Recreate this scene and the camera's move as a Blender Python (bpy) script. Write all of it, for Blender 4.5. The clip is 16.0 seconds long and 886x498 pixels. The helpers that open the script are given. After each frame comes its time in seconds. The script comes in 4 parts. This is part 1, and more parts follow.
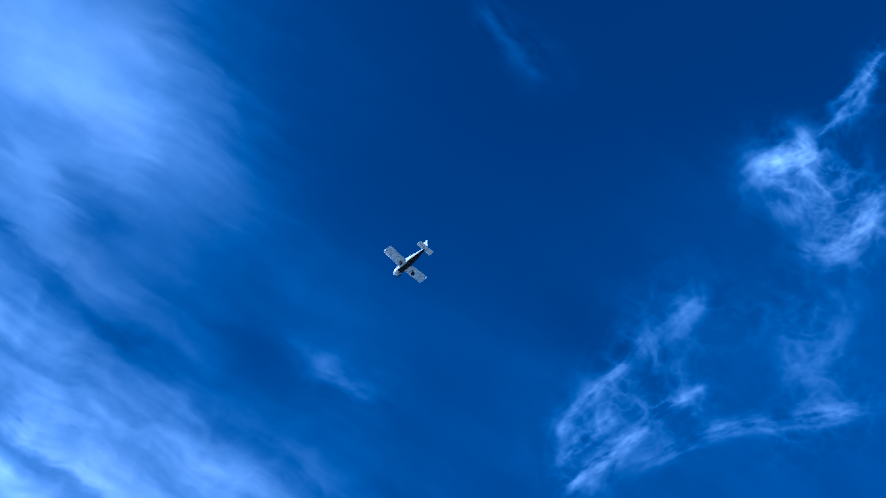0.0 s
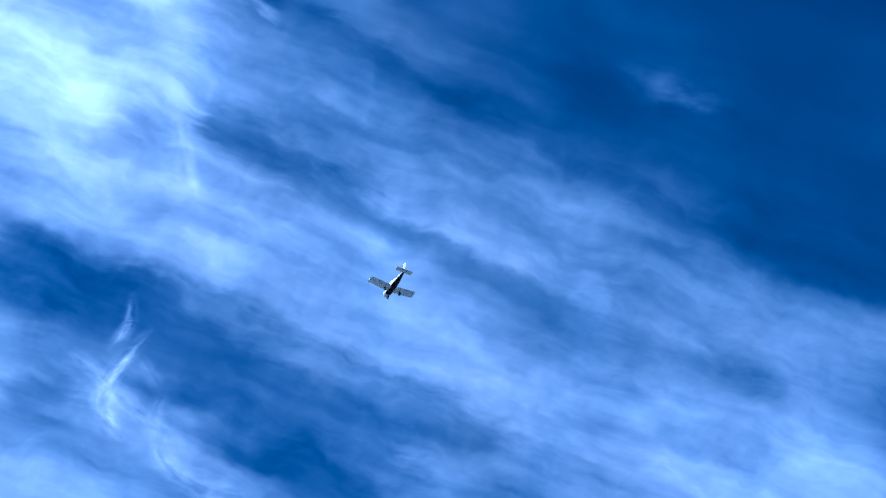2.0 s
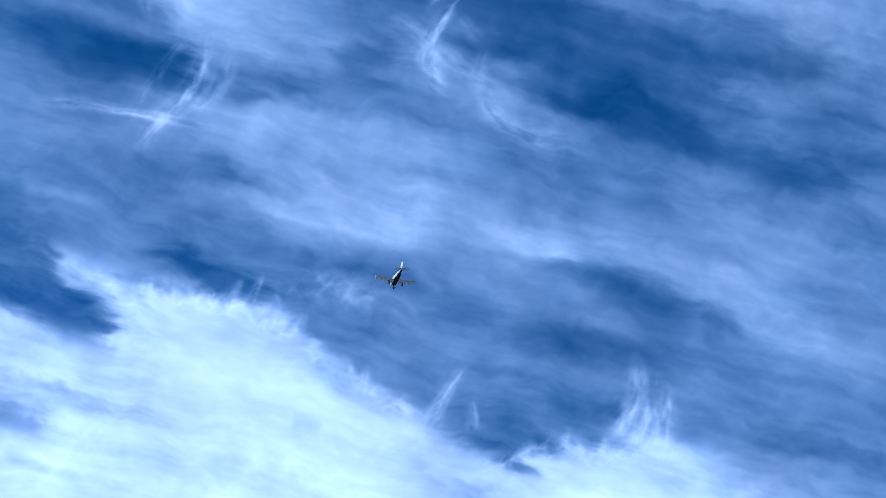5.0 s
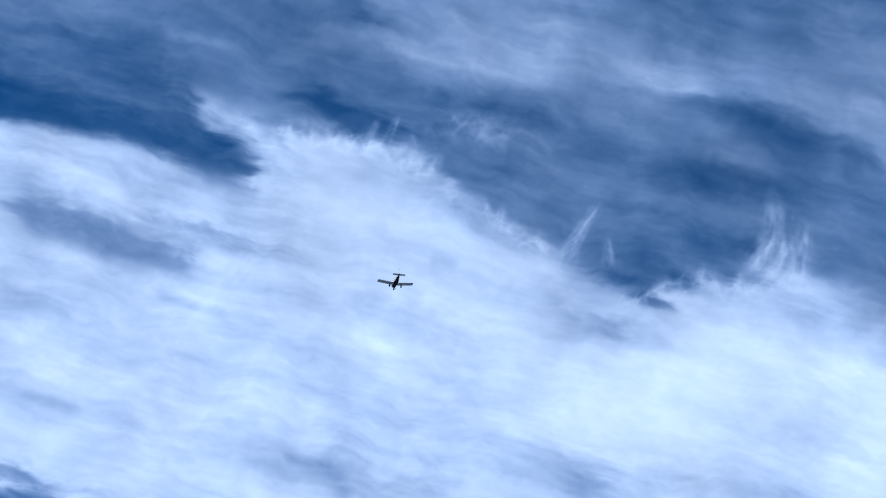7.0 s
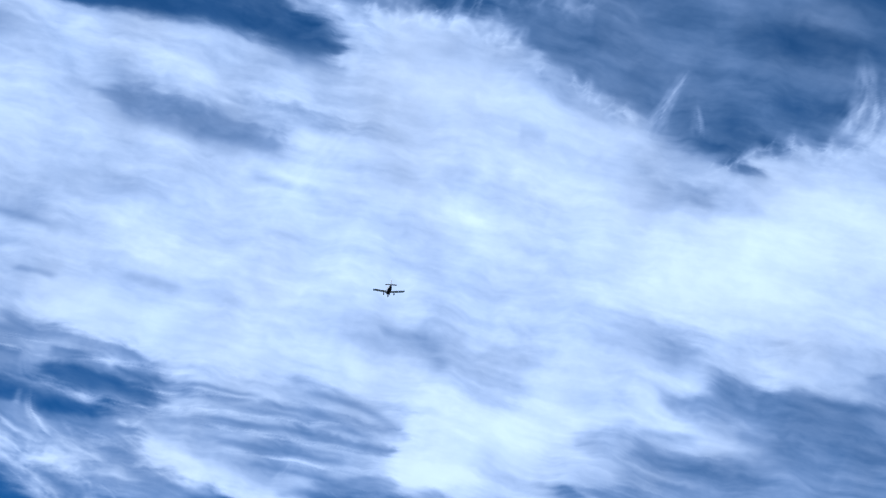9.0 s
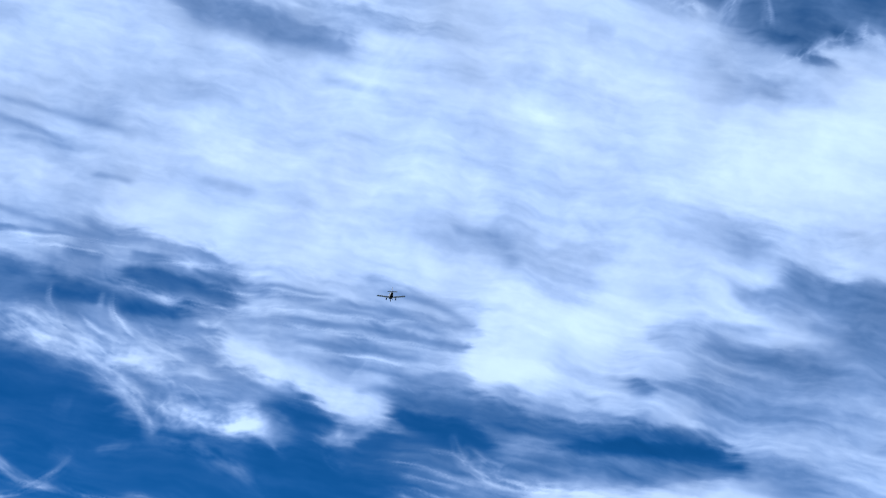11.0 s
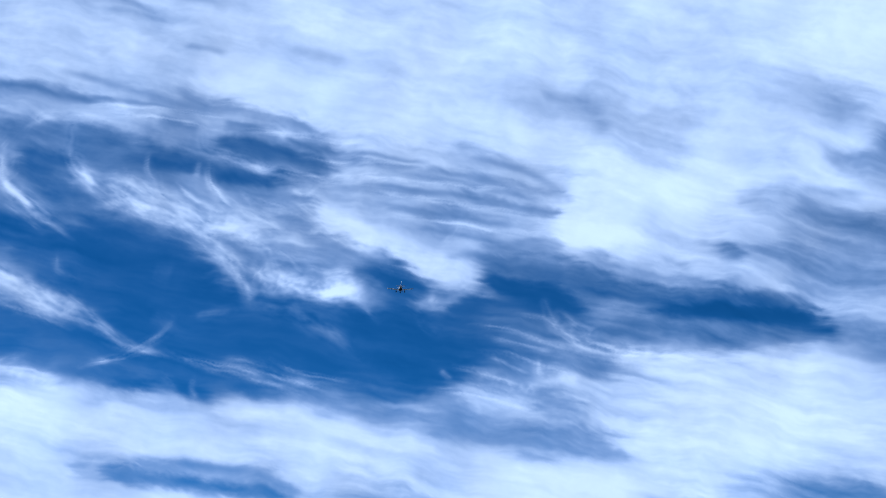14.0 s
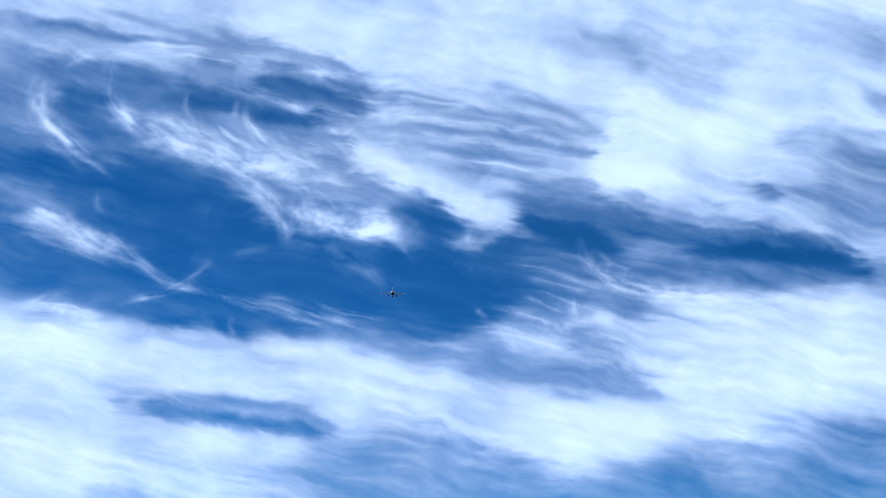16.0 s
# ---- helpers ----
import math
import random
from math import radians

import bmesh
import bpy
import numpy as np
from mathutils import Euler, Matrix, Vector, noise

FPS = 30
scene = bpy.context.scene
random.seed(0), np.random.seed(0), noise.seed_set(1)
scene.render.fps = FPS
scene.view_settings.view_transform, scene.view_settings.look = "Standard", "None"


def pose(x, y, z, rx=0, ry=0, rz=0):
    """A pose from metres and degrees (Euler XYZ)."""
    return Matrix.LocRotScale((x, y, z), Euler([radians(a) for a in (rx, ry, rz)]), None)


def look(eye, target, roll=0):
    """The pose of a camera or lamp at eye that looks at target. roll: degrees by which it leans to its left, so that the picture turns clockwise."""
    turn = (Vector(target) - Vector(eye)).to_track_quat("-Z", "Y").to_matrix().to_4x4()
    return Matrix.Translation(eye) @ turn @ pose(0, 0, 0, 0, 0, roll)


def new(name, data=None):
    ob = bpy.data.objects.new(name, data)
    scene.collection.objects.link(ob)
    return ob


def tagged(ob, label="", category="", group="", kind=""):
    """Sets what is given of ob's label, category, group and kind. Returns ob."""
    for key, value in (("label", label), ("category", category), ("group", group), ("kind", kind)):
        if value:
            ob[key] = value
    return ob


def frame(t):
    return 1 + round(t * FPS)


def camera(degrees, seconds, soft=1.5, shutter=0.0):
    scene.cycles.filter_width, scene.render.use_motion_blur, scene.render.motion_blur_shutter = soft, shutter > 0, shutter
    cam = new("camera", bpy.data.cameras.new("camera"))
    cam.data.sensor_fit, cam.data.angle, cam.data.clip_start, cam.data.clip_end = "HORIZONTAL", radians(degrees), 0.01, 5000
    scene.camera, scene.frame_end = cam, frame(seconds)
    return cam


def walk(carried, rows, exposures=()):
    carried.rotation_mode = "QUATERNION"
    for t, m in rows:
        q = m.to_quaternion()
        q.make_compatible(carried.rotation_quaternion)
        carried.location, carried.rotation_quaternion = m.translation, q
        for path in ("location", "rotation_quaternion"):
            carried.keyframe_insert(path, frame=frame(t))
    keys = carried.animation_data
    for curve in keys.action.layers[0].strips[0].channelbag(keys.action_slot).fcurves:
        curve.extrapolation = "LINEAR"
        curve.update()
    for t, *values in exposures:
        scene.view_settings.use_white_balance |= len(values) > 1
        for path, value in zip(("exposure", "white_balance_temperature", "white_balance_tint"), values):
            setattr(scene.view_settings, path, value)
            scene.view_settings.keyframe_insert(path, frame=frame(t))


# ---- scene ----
# ---- camera: it falls behind the aeroplane, which stands still here while the observer recedes ----
cam = camera(32.38, 16.0, soft=1.15)
walk(cam, [
    (0.0, pose(-109.64, -57.69, -175.66, 146.882, 12.506, -46.523)),
    (0.5, pose(-105.40, -76.20, -175.67, 145.309, 11.278, -41.214)),
    (1.0, pose(-101.34, -94.54, -175.53, 143.496, 10.391, -36.436)),
    (1.5, pose(-97.45, -112.02, -175.45, 141.475, 9.476, -32.468)),
    (2.0, pose(-93.40, -129.48, -175.06, 139.370, 8.457, -29.335)),
    (2.5, pose(-89.56, -146.31, -174.64, 137.167, 7.845, -26.295)),
    (3.0, pose(-85.63, -163.13, -173.90, 134.898, 6.815, -23.991)),
    (3.5, pose(-81.76, -179.50, -173.31, 132.621, 5.855, -21.849)),
    (4.0, pose(-77.81, -195.83, -172.58, 130.451, 4.956, -19.882)),
    (4.5, pose(-73.73, -212.47, -171.45, 128.415, 4.095, -18.233)),
    (7.0, pose(-53.03, -293.97, -165.16, 120.181, 0.939, -11.752)),
    (7.5, pose(-48.70, -308.62, -162.63, 118.790, 0.653, -10.712)),
    (8.0, pose(-44.40, -323.18, -159.70, 117.487, 0.576, -9.641)),
    (8.5, pose(-39.99, -337.45, -156.66, 116.262, 0.575, -8.646)),
    (9.0, pose(-35.56, -351.44, -153.55, 115.050, 0.560, -7.750)),
    (9.5, pose(-31.45, -365.08, -150.60, 113.885, 0.634, -6.913)),
    (10.0, pose(-27.43, -378.55, -147.56, 112.817, 0.578, -6.152)),
    (12.5, pose(-5.80, -438.01, -127.73, 108.133, 0.305, -2.424)),
    (13.0, pose(-1.53, -445.73, -123.04, 107.211, 0.164, -1.866)),
    (13.5, pose(2.62, -453.04, -118.24, 106.276, 0.002, -1.343)),
    (14.0, pose(6.65, -460.03, -113.40, 105.347, -0.158, -0.855)),
    (14.5, pose(10.69, -466.80, -108.59, 104.506, -0.424, -0.419)),
    (15.0, pose(14.67, -473.35, -104.12, 103.775, -0.568, -0.052)),
    (15.5, pose(18.69, -479.81, -99.79, 103.195, -0.649, 0.276)),
    (16.0, pose(22.67, -486.30, -95.39, 102.780, -0.807, 0.589)),
], exposures=[
    (0.0, 0.38, 4400, 10), (0.6, 0.0, 4450, 10), (1.1, -0.12, 4450, 10), (1.7, 0.05, 4550, 10), (2.5, 0.16, 4700, 10), (3.5, 0.2, 4900, 10), (4.7, -0.14, 5000, 10), (7.0, -0.6, 5600, 10), (10.0, -0.5, 5700, 10),
    (12.5, -0.68, 5400, 10), (14.0, -0.57, 5600, 10), (16.0, -0.46, 5750, 10),
])
SKY_TINT = (0.20, 0.73, 1.06, 1)
SKY_STRENGTH = 0.083
# cloud glow by thickness; the first paints brighter blue sky into the thinnest veil
HAZE_GLOW = (0.02, 0.33, 0.98, 1)
THIN = (0.29, 0.545, 1.0, 1)
MIDDLE = (0.56, 0.785, 1.22, 1)
THICK = (1.10, 1.31, 1.68, 1)
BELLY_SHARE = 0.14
CLIMB = 2.5                          # degrees, nose up
GROUND = -177.4

# ---- world, sun, ground light ----
SUN_EL, SUN_AZ = 33.0, -62.0          # degrees; azimuth from +Y towards +X
world = bpy.data.worlds.new("sky")
scene.world = world
world.use_nodes = True
wn, wl = world.node_tree.nodes, world.node_tree.links
wn.clear()
sky = wn.new("ShaderNodeTexSky")
sky.sky_type, sky.sun_disc = "NISHITA", False
sky.sun_elevation, sky.sun_rotation = radians(SUN_EL), radians(SUN_AZ)
sky.altitude, sky.air_density, sky.dust_density, sky.ozone_density = 6000.0, 1.0, 0.4, 4.0
tint = wn.new("ShaderNodeMix")
tint.data_type, tint.blend_type = "RGBA", "MULTIPLY"
tint.inputs["Factor"].default_value = 1.0
tint.inputs[7].default_value = SKY_TINT
back = wn.new("ShaderNodeBackground")
back.inputs["Strength"].default_value = SKY_STRENGTH
wout = wn.new("ShaderNodeOutputWorld")
wl.new(sky.outputs["Color"], tint.inputs[6])
wl.new(tint.outputs[2], back.inputs["Color"])
wl.new(back.outputs["Background"], wout.inputs["Surface"])

sun = new("sun", bpy.data.lights.new("sun", "SUN"))
sun.data.energy, sun.data.angle, sun.data.color = 4.0, radians(0.5), (1.0, 0.96, 0.91)
e, a = radians(SUN_EL), radians(SUN_AZ)
sun_way = Vector((math.cos(e) * math.sin(a), math.cos(e) * math.cos(a), math.sin(e)))
sun.matrix_world = look(sun_way * 900, (0, 0, 0))


# ---- materials ----
def material(name):
    m = bpy.data.materials.new(name)
    m.use_nodes = True
    return m, m.node_tree.nodes, m.node_tree.links, m.node_tree.nodes["Principled BSDF"]


def paint(name, colour, rough=0.35, metal=0.0, grime=0.12, scale=2.0, bump=0.01):
    """Painted or bare skin with faint grime streaks and fine waviness."""
    m, n, l, p = material(name)
    at = n.new("ShaderNodeTexCoord")
    big, fine = n.new("ShaderNodeTexNoise"), n.new("ShaderNodeTexNoise")
    big.inputs["Scale"].default_value, big.inputs["Detail"].default_value = scale, 5.0
    fine.inputs["Scale"].default_value, fine.inputs["Detail"].default_value = scale * 14, 3.0
    for t in (big, fine):
        l.new(at.outputs["Object"], t.inputs["Vector"])
    mix = n.new("ShaderNodeMix")
    mix.data_type, mix.blend_type = "RGBA", "MIX"
    mix.inputs[6].default_value = (*colour, 1)
    mix.inputs[7].default_value = (*[c * 0.6 for c in colour], 1)
    k = n.new("ShaderNodeMapRange")
    k.inputs["From Min"].default_value, k.inputs["From Max"].default_value = 0.45, 0.8
    k.inputs["To Max"].default_value = grime * 3
    l.new(big.outputs["Fac"], k.inputs["Value"])
    l.new(k.outputs["Result"], mix.inputs["Factor"])
    l.new(mix.outputs[2], p.inputs["Base Color"])
    r = n.new("ShaderNodeMapRange")
    r.inputs["To Min"].default_value, r.inputs["To Max"].default_value = rough * 0.75, rough * 1.3
    l.new(fine.outputs["Fac"], r.inputs["Value"])
    l.new(r.outputs["Result"], p.inputs["Roughness"])
    b = n.new("ShaderNodeBump")
    b.inputs["Strength"].default_value, b.inputs["Distance"].default_value = 0.3, bump
    l.new(big.outputs["Fac"], b.inputs["Height"])
    l.new(b.outputs["Normal"], p.inputs["Normal"])
    p.inputs["Metallic"].default_value = metal
    return m


WHITE = paint("white_paint", (0.8, 0.8, 0.78), 0.4)
# dark belly colour, with the shade under the fuselage painted in
BELLY_AND_SHADE = paint("dark_belly_and_shade", (0.02, 0.018, 0.018), 0.45, scale=3)
STRIPE = paint("dark_stripe_paint", (0.03, 0.03, 0.04), 0.35)
RUBBER = paint("rubber", (0.02, 0.02, 0.02), 0.8, scale=9)
STEEL = paint("grey_steel", (0.12, 0.12, 0.13), 0.4, metal=0.8, scale=6)
PROP = paint("black_propeller", (0.025, 0.025, 0.028), 0.4, scale=6)
GLASS, _, _, gp = material("tinted_glazing")
gp.inputs["Base Color"].default_value = (0.05, 0.06, 0.07, 1)
gp.inputs["Roughness"].default_value, gp.inputs["IOR"].default_value = 0.06, 1.5
gp.inputs["Transmission Weight"].default_value = 0.6


# mottled grey of the unseen ground, tuned for the light it bounces up
def ground_material():
    m, n, l, p = material("bounce_ground")
    at = n.new("ShaderNodeTexCoord")
    big, fine = n.new("ShaderNodeTexNoise"), n.new("ShaderNodeTexNoise")
    big.inputs["Scale"].default_value, big.inputs["Detail"].default_value = 0.006, 6.0
    fine.inputs["Scale"].default_value, fine.inputs["Detail"].default_value = 0.7, 8.0
    add = n.new("ShaderNodeMath")
    for t in (big, fine):
        l.new(at.outputs["Object"], t.inputs["Vector"])
    l.new(big.outputs["Fac"], add.inputs[0])
    l.new(fine.outputs["Fac"], add.inputs[1])
    ramp = n.new("ShaderNodeValToRGB")
    ramp.color_ramp.elements[0].position, ramp.color_ramp.elements[0].color = 0.3, (0.11, 0.14, 0.14, 1)
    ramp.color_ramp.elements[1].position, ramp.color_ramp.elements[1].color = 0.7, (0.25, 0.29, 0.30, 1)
    half = n.new("ShaderNodeMath")
    half.operation = "MULTIPLY"
    half.inputs[1].default_value = 0.5
    l.new(add.outputs[0], half.inputs[0])
    l.new(half.outputs[0], ramp.inputs["Fac"])
    l.new(ramp.outputs["Color"], p.inputs["Base Color"])
    p.inputs["Roughness"].default_value = 0.95
    return m


def cloud_material():
    """Ice cloud that glows with scattered daylight: clear where thin, white where thick."""
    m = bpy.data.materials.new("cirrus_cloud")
    m.use_nodes = True
    n, l = m.node_tree.nodes, m.node_tree.links
    n.clear()
    thick = n.new("ShaderNodeAttribute")
    thick.attribute_name = "thickness"
    # light and shade of the billows, put into the glow strength by noise
    at, billow_shade, swell = n.new("ShaderNodeTexCoord"), n.new("ShaderNodeTexNoise"), n.new("ShaderNodeMapRange")
    billow_shade.inputs["Scale"].default_value, billow_shade.inputs["Detail"].default_value = 0.0032, 7.0
    billow_shade.inputs["Roughness"].default_value = 0.55
    swell.inputs["From Min"].default_value, swell.inputs["From Max"].default_value = 0.25, 0.75
    swell.inputs["To Min"].default_value, swell.inputs["To Max"].default_value = 0.84, 1.16
    l.new(at.outputs["Object"], billow_shade.inputs["Vector"])
    l.new(billow_shade.outputs["Fac"], swell.inputs["Value"])
    ramp = n.new("ShaderNodeValToRGB")
    el = ramp.color_ramp.elements
    el[0].position, el[0].color = 0.0, HAZE_GLOW
    el.new(0.28).color = THIN
    el[len(el) - 1].position, el[len(el) - 1].color = 0.95, THICK
    el.new(0.58).color = MIDDLE
    glow, clear, mix = n.new("ShaderNodeEmission"), n.new("ShaderNodeBsdfTransparent"), n.new("ShaderNodeMixShader")
    out = n.new("ShaderNodeOutputMaterial")
    l.new(thick.outputs["Fac"], ramp.inputs["Fac"])
    l.new(ramp.outputs["Color"], glow.inputs["Color"])
    l.new(swell.outputs["Result"], glow.inputs["Strength"])
    l.new(thick.outputs["Fac"], mix.inputs["Fac"])
    l.new(clear.outputs["BSDF"], mix.inputs[1])
    l.new(glow.outputs["Emission"], mix.inputs[2])
    l.new(mix.outputs["Shader"], out.inputs["Surface"])
    return m


# ---- cloud sheet ----
# (u, v) are degrees on the sky: v along the arc from FORE towards HIGH, u to the side of it.
CENTRE = Vector((-51.4, -302.4, -153.1))
FORE, HIGH, SIDE = np.array((-0.01314, 0.97514, 0.22119)), np.array((0.57809, -0.17309, 0.79741)), np.array((0.81587, 0.13835, -0.56144))
FAR = 4600.0
LEAN = radians(24.0)                  # the streaks lie this way across the arc
U, V = np.meshgrid(np.linspace(-23, 23, 750), np.linspace(-21, 87, 1760), indexing="ij")


def lattice(x, y, seed):
    """Smooth gradient noise, about -1 to 1."""
    table = np.random.RandomState(seed).uniform(0, 2 * np.pi, (256, 256))
    xi, yi = np.floor(x).astype(int), np.floor(y).astype(int)
    fx, fy = x - xi, y - yi
    sx, sy = fx * fx * fx * (fx * (fx * 6 - 15) + 10), fy * fy * fy * (fy * (fy * 6 - 15) + 10)

    def corner(i, j):
        g = table[(xi + i) % 256, (yi + j) % 256]
        return np.cos(g) * (fx - i) + np.sin(g) * (fy - j)
    low = corner(0, 0) * (1 - sx) + corner(1, 0) * sx
    high = corner(0, 1) * (1 - sx) + corner(1, 1) * sx
    return 1.5 * (low * (1 - sy) + high * sy)


def fractal(x, y, seed, octaves=5, gain=0.55):
    total, size = 0, 1.0
    for k in range(octaves):
        total = total + size * lattice(x * 2 ** k + 13.7 * k, y * 2 ** k + 7.1 * k, seed + k)
        size *= gain
    return total


def smooth(lo, hi, x):
    t = np.clip((x - lo) / (hi - lo), 0, 1)
    return t * t * (3 - 2 * t)


# wind-drawn wander of all that follows
WU = U + 0.55 * fractal(U * 0.2, V * 0.2, 11, 3, 0.45) + 0.045 * fractal(U * 1.4, V * 1.4, 21, 3)
WV = V + 0.40 * fractal(U * 0.2, V * 0.2, 31, 3, 0.45) + 0.04 * fractal(U * 1.4, V * 1.4, 41, 3)
A = WU * math.cos(LEAN) + WV * math.sin(LEAN)
B = WV * math.cos(LEAN) - WU * math.sin(LEAN)
B = B - 0.2 * (A - 2) * (1 - smooth(4, 14, B))
# straighter lines for the grain of the streaks
CURL_U, CURL_V = fractal(U * 0.45, V * 0.45, 161, 4, 0.5), fractal(U * 0.45, V * 0.45, 171, 4, 0.5)
GU, GV = U + 0.8 * (WU - U) + 0.10 * CURL_U, V + 0.8 * (WV - V) + 0.16 * CURL_V
GA = GU * math.cos(LEAN) + GV * math.sin(LEAN)
GB = GV * math.cos(LEAN) - GU * math.sin(LEAN)
fibre = fractal(GA * 0.11, GB * 0.66, 51, 5, 0.46)
comb = fractal(GA * 0.24 + 0.06 * GB, GB * 2.0, 61, 4, 0.55)
fluff = fractal(U * 0.6, V * 0.6, 71, 6, 0.5)
PA, PB = GA + 0.9 * CURL_U, GB + 0.7 * CURL_V
puff = fractal(PA * 0.22, PB * 0.42, 181, 6, 0.55)          # soft billows with torn edges
fall = fractal((WU * 0.95 + WV * 0.3) * 1.3, (WV * 0.95 - WU * 0.3) * 0.5, 91, 4, 0.5)
ridge = np.clip(1 - 1.6 * np.abs(fractal(WU * 0.55 + 0.25 * fluff, WV * 0.55, 101, 4, 0.5)), 0, 1) ** 2
ridge = ridge + 0.6 * np.clip(1 - 2.2 * np.abs(fractal(WU * 1.5 + 0.3 * fall, WV * 1.2, 111, 3, 0.5)), 0, 1) ** 2
# a coarse chart of how dense the cloud is, which shade() fills
CU, CV = np.meshgrid(np.linspace(-23, 23, 256), np.linspace(-21, 87, 600), indexing="ij")
heavy, dense = np.full(CU.shape, 1e-9), np.zeros(CU.shape)
# threads and rifts keep close to their own lines
FU, FV = U + 0.09 * CURL_U + 0.02 * fall, V + 0.09 * CURL_V
threads, rifts = np.zeros_like(U), np.zeros_like(U)
count = 0


def near(points, u, v):
    """Squared distance to a run of points, signed side, and how far along (0 to 1)."""
    best = np.full(u.shape, 1e9)
    side, where = np.zeros(u.shape), np.zeros(u.shape)
    legs = [max(math.dist(p, q), 1e-6) for p, q in zip(points, points[1:])]
    run = 0.0
    for (u0, v0), (u1, v1), leg in zip(points, points[1:], legs):
        du, dv = u1 - u0, v1 - v0
        t = np.clip(((u - u0) * du + (v - v0) * dv) / (leg * leg), 0, 1)
        d = (u - u0 - t * du) ** 2 + (v - v0 - t * dv) ** 2
        closer = d < best
        best = np.where(closer, d, best)
        side = np.where(closer, (u - u0) * dv - (v - v0) * du, side)
        where = np.where(closer, (run + t * leg) / sum(legs), where)
        run += leg
    return best, np.sign(side) * np.sqrt(best), where, sum(legs)


def bend(points, cuts=5):
    """A smooth curve through the points."""
    if len(points) < 3:
        return points
    ends = [points[0], *points, points[-1]]
    out = []
    for p0, p1, p2, p3 in zip(ends, ends[1:], ends[2:], ends[3:]):
        for k in range(cuts):
            t = k / cuts
            out.append(tuple(0.5 * (2 * b + (c - a) * t + (2 * a - 5 * b + 4 * c - d) * t * t + (3 * b - a - 3 * c + d) * t ** 3)
                             for a, b, c, d in zip(p0, p1, p2, p3)))
    return out + [points[-1]]


def drawn(u, v):
    """The sky squeezed along the wind, so that round patches come out long."""
    a, b = u * math.cos(LEAN) + v * math.sin(LEAN), v * math.cos(LEAN) - u * math.sin(LEAN)
    return a * 0.62, b * 1.12


def shade(amount, width, *points):
    """Cloud of this density round a place or along a line; neighbours melt into one another."""
    global heavy, dense
    points = [drawn(*p) for p in points]
    d = near(points if len(points) > 1 else points * 2, *drawn(CU, CV))[0] / (width * width)
    weight = (1 + 0.6 * d) ** -2.3
    heavy, dense = heavy + weight, dense + weight * amount


def stretch(points, reach):
    pick = []
    for axis, k in ((U[:, 0], 0), (V[0], 1)):
        at = np.nonzero((axis > min(p[k] for p in points) - reach) & (axis < max(p[k] for p in points) + reach))[0]
        pick.append(slice(at[0], at[-1] + 1))
    return tuple(pick)


def tuft(amount, start, end, *points):
    """A swept lock of ice threads along a curve, of one width at its start and another at its end."""
    global count
    count += 1
    line = bend(points)
    win = stretch(line, 0.4 + 4 * max(start, end))
    d, x, t, run = near(line, FU[win], FV[win])
    w = 1.15 * (start + (end - start) * t)
    fine = fractal(x / w * 0.6 + 3.1 * count, t * run * 0.55 + 5.3 * count, 131, 4, 0.6)
    body = np.exp(-d / (2 * w * w)) * np.clip(0.75 + min(1.0, 0.5 * run) * fine + 0.5 * fluff[win], 0, 1.8)
    body = body * (0.2 + 0.8 * smooth(0, 0.22, t) * smooth(0, 0.28, 1 - t))
    threads[win] = 1 - (1 - threads[win]) * (1 - np.clip(amount * body, 0, 0.9))


def lace(amount, width, *points):
    """A frayed patch of knotted threads, full of holes."""
    win = stretch(points, 0.4 + 4 * width)
    d = near(points if len(points) > 1 else points * 2, U[win] + 0.25 * CURL_U[win], V[win] + 0.25 * CURL_V[win])[0]
    knots = np.clip(0.9 * ridge[win] + 0.45 * fluff[win] + 0.3 * fall[win] - 0.05, 0, 1.4)
    threads[win] = 1 - (1 - threads[win]) * (1 - np.clip(amount * knots * np.exp(-d / (2 * width ** 2)), 0, 0.9))


def rift(amount, width, *points):
    """A thin dark line where the cloud parts."""
    line = bend(points)
    win = stretch(line, 0.4 + 4 * width)
    d, x, t, run = near(line, FU[win], FV[win])
    body = np.exp(-d / (2 * width ** 2)) * np.clip(0.9 + 0.6 * fibre[win], 0, 1.4) * smooth(0, 0.2, t) * smooth(0, 0.25, 1 - t)
    rifts[win] = np.maximum(rifts[win], amount * body)


# clear blue overhead with a pale veil towards the sun
shade(0, 2.53, (-2.78, 72.55), (-1.92, 66.84))
shade(0, 2.11, (0.57, 74.03))
shade(0.015, 2.32, (-3.23, 63.10))
shade(0.02, 2.11, (2.24, 66.52))
shade(0, 2.11, (0.81, 77.58))
shade(0.03, 1.89, (-7.20, 61.75))
shade(.10, 1.68, (1.38, 56.82))
shade(.06, 1.89, (5.85, 61.38))
shade(.05, 1.89, (6.33, 71.31))
shade(.11, 1.68, (7.35, 57.72))
shade(.07, 1.68, (13.10, 66.44))
shade(.08, 1.68, (11.18, 72.90))
shade(.42, 1.26, (-14.76, 54.52))
shade(.50, 1.26, (-11.82, 54.67))
shade(.42, 1.16, (-12.42, 57.55))
shade(.22, 0.95, (-10.24, 58.29))
shade(.08, 1.26, (-9.96, 60.62))
shade(.45, 1.05, (-10.34, 52.44))
shade(.40, 0.95, (-9.65, 54.65))
shade(.22, 1.05, (-7.34, 55.53))
shade(.33, 1.05, (-8.58, 50.30))
shade(.28, 1.05, (-5.96, 50.93))
shade(.18, 1.16, (-6.49, 53.47))
shade(.09, 1.26, (-3.68, 55.76))
shade(.56, 0.67, (-7.04, 47.87), (-2.70, 49.22), (2.94, 51.21))
shade(.56, 0.67, (-3.05, 46.63), (0.87, 48.00))
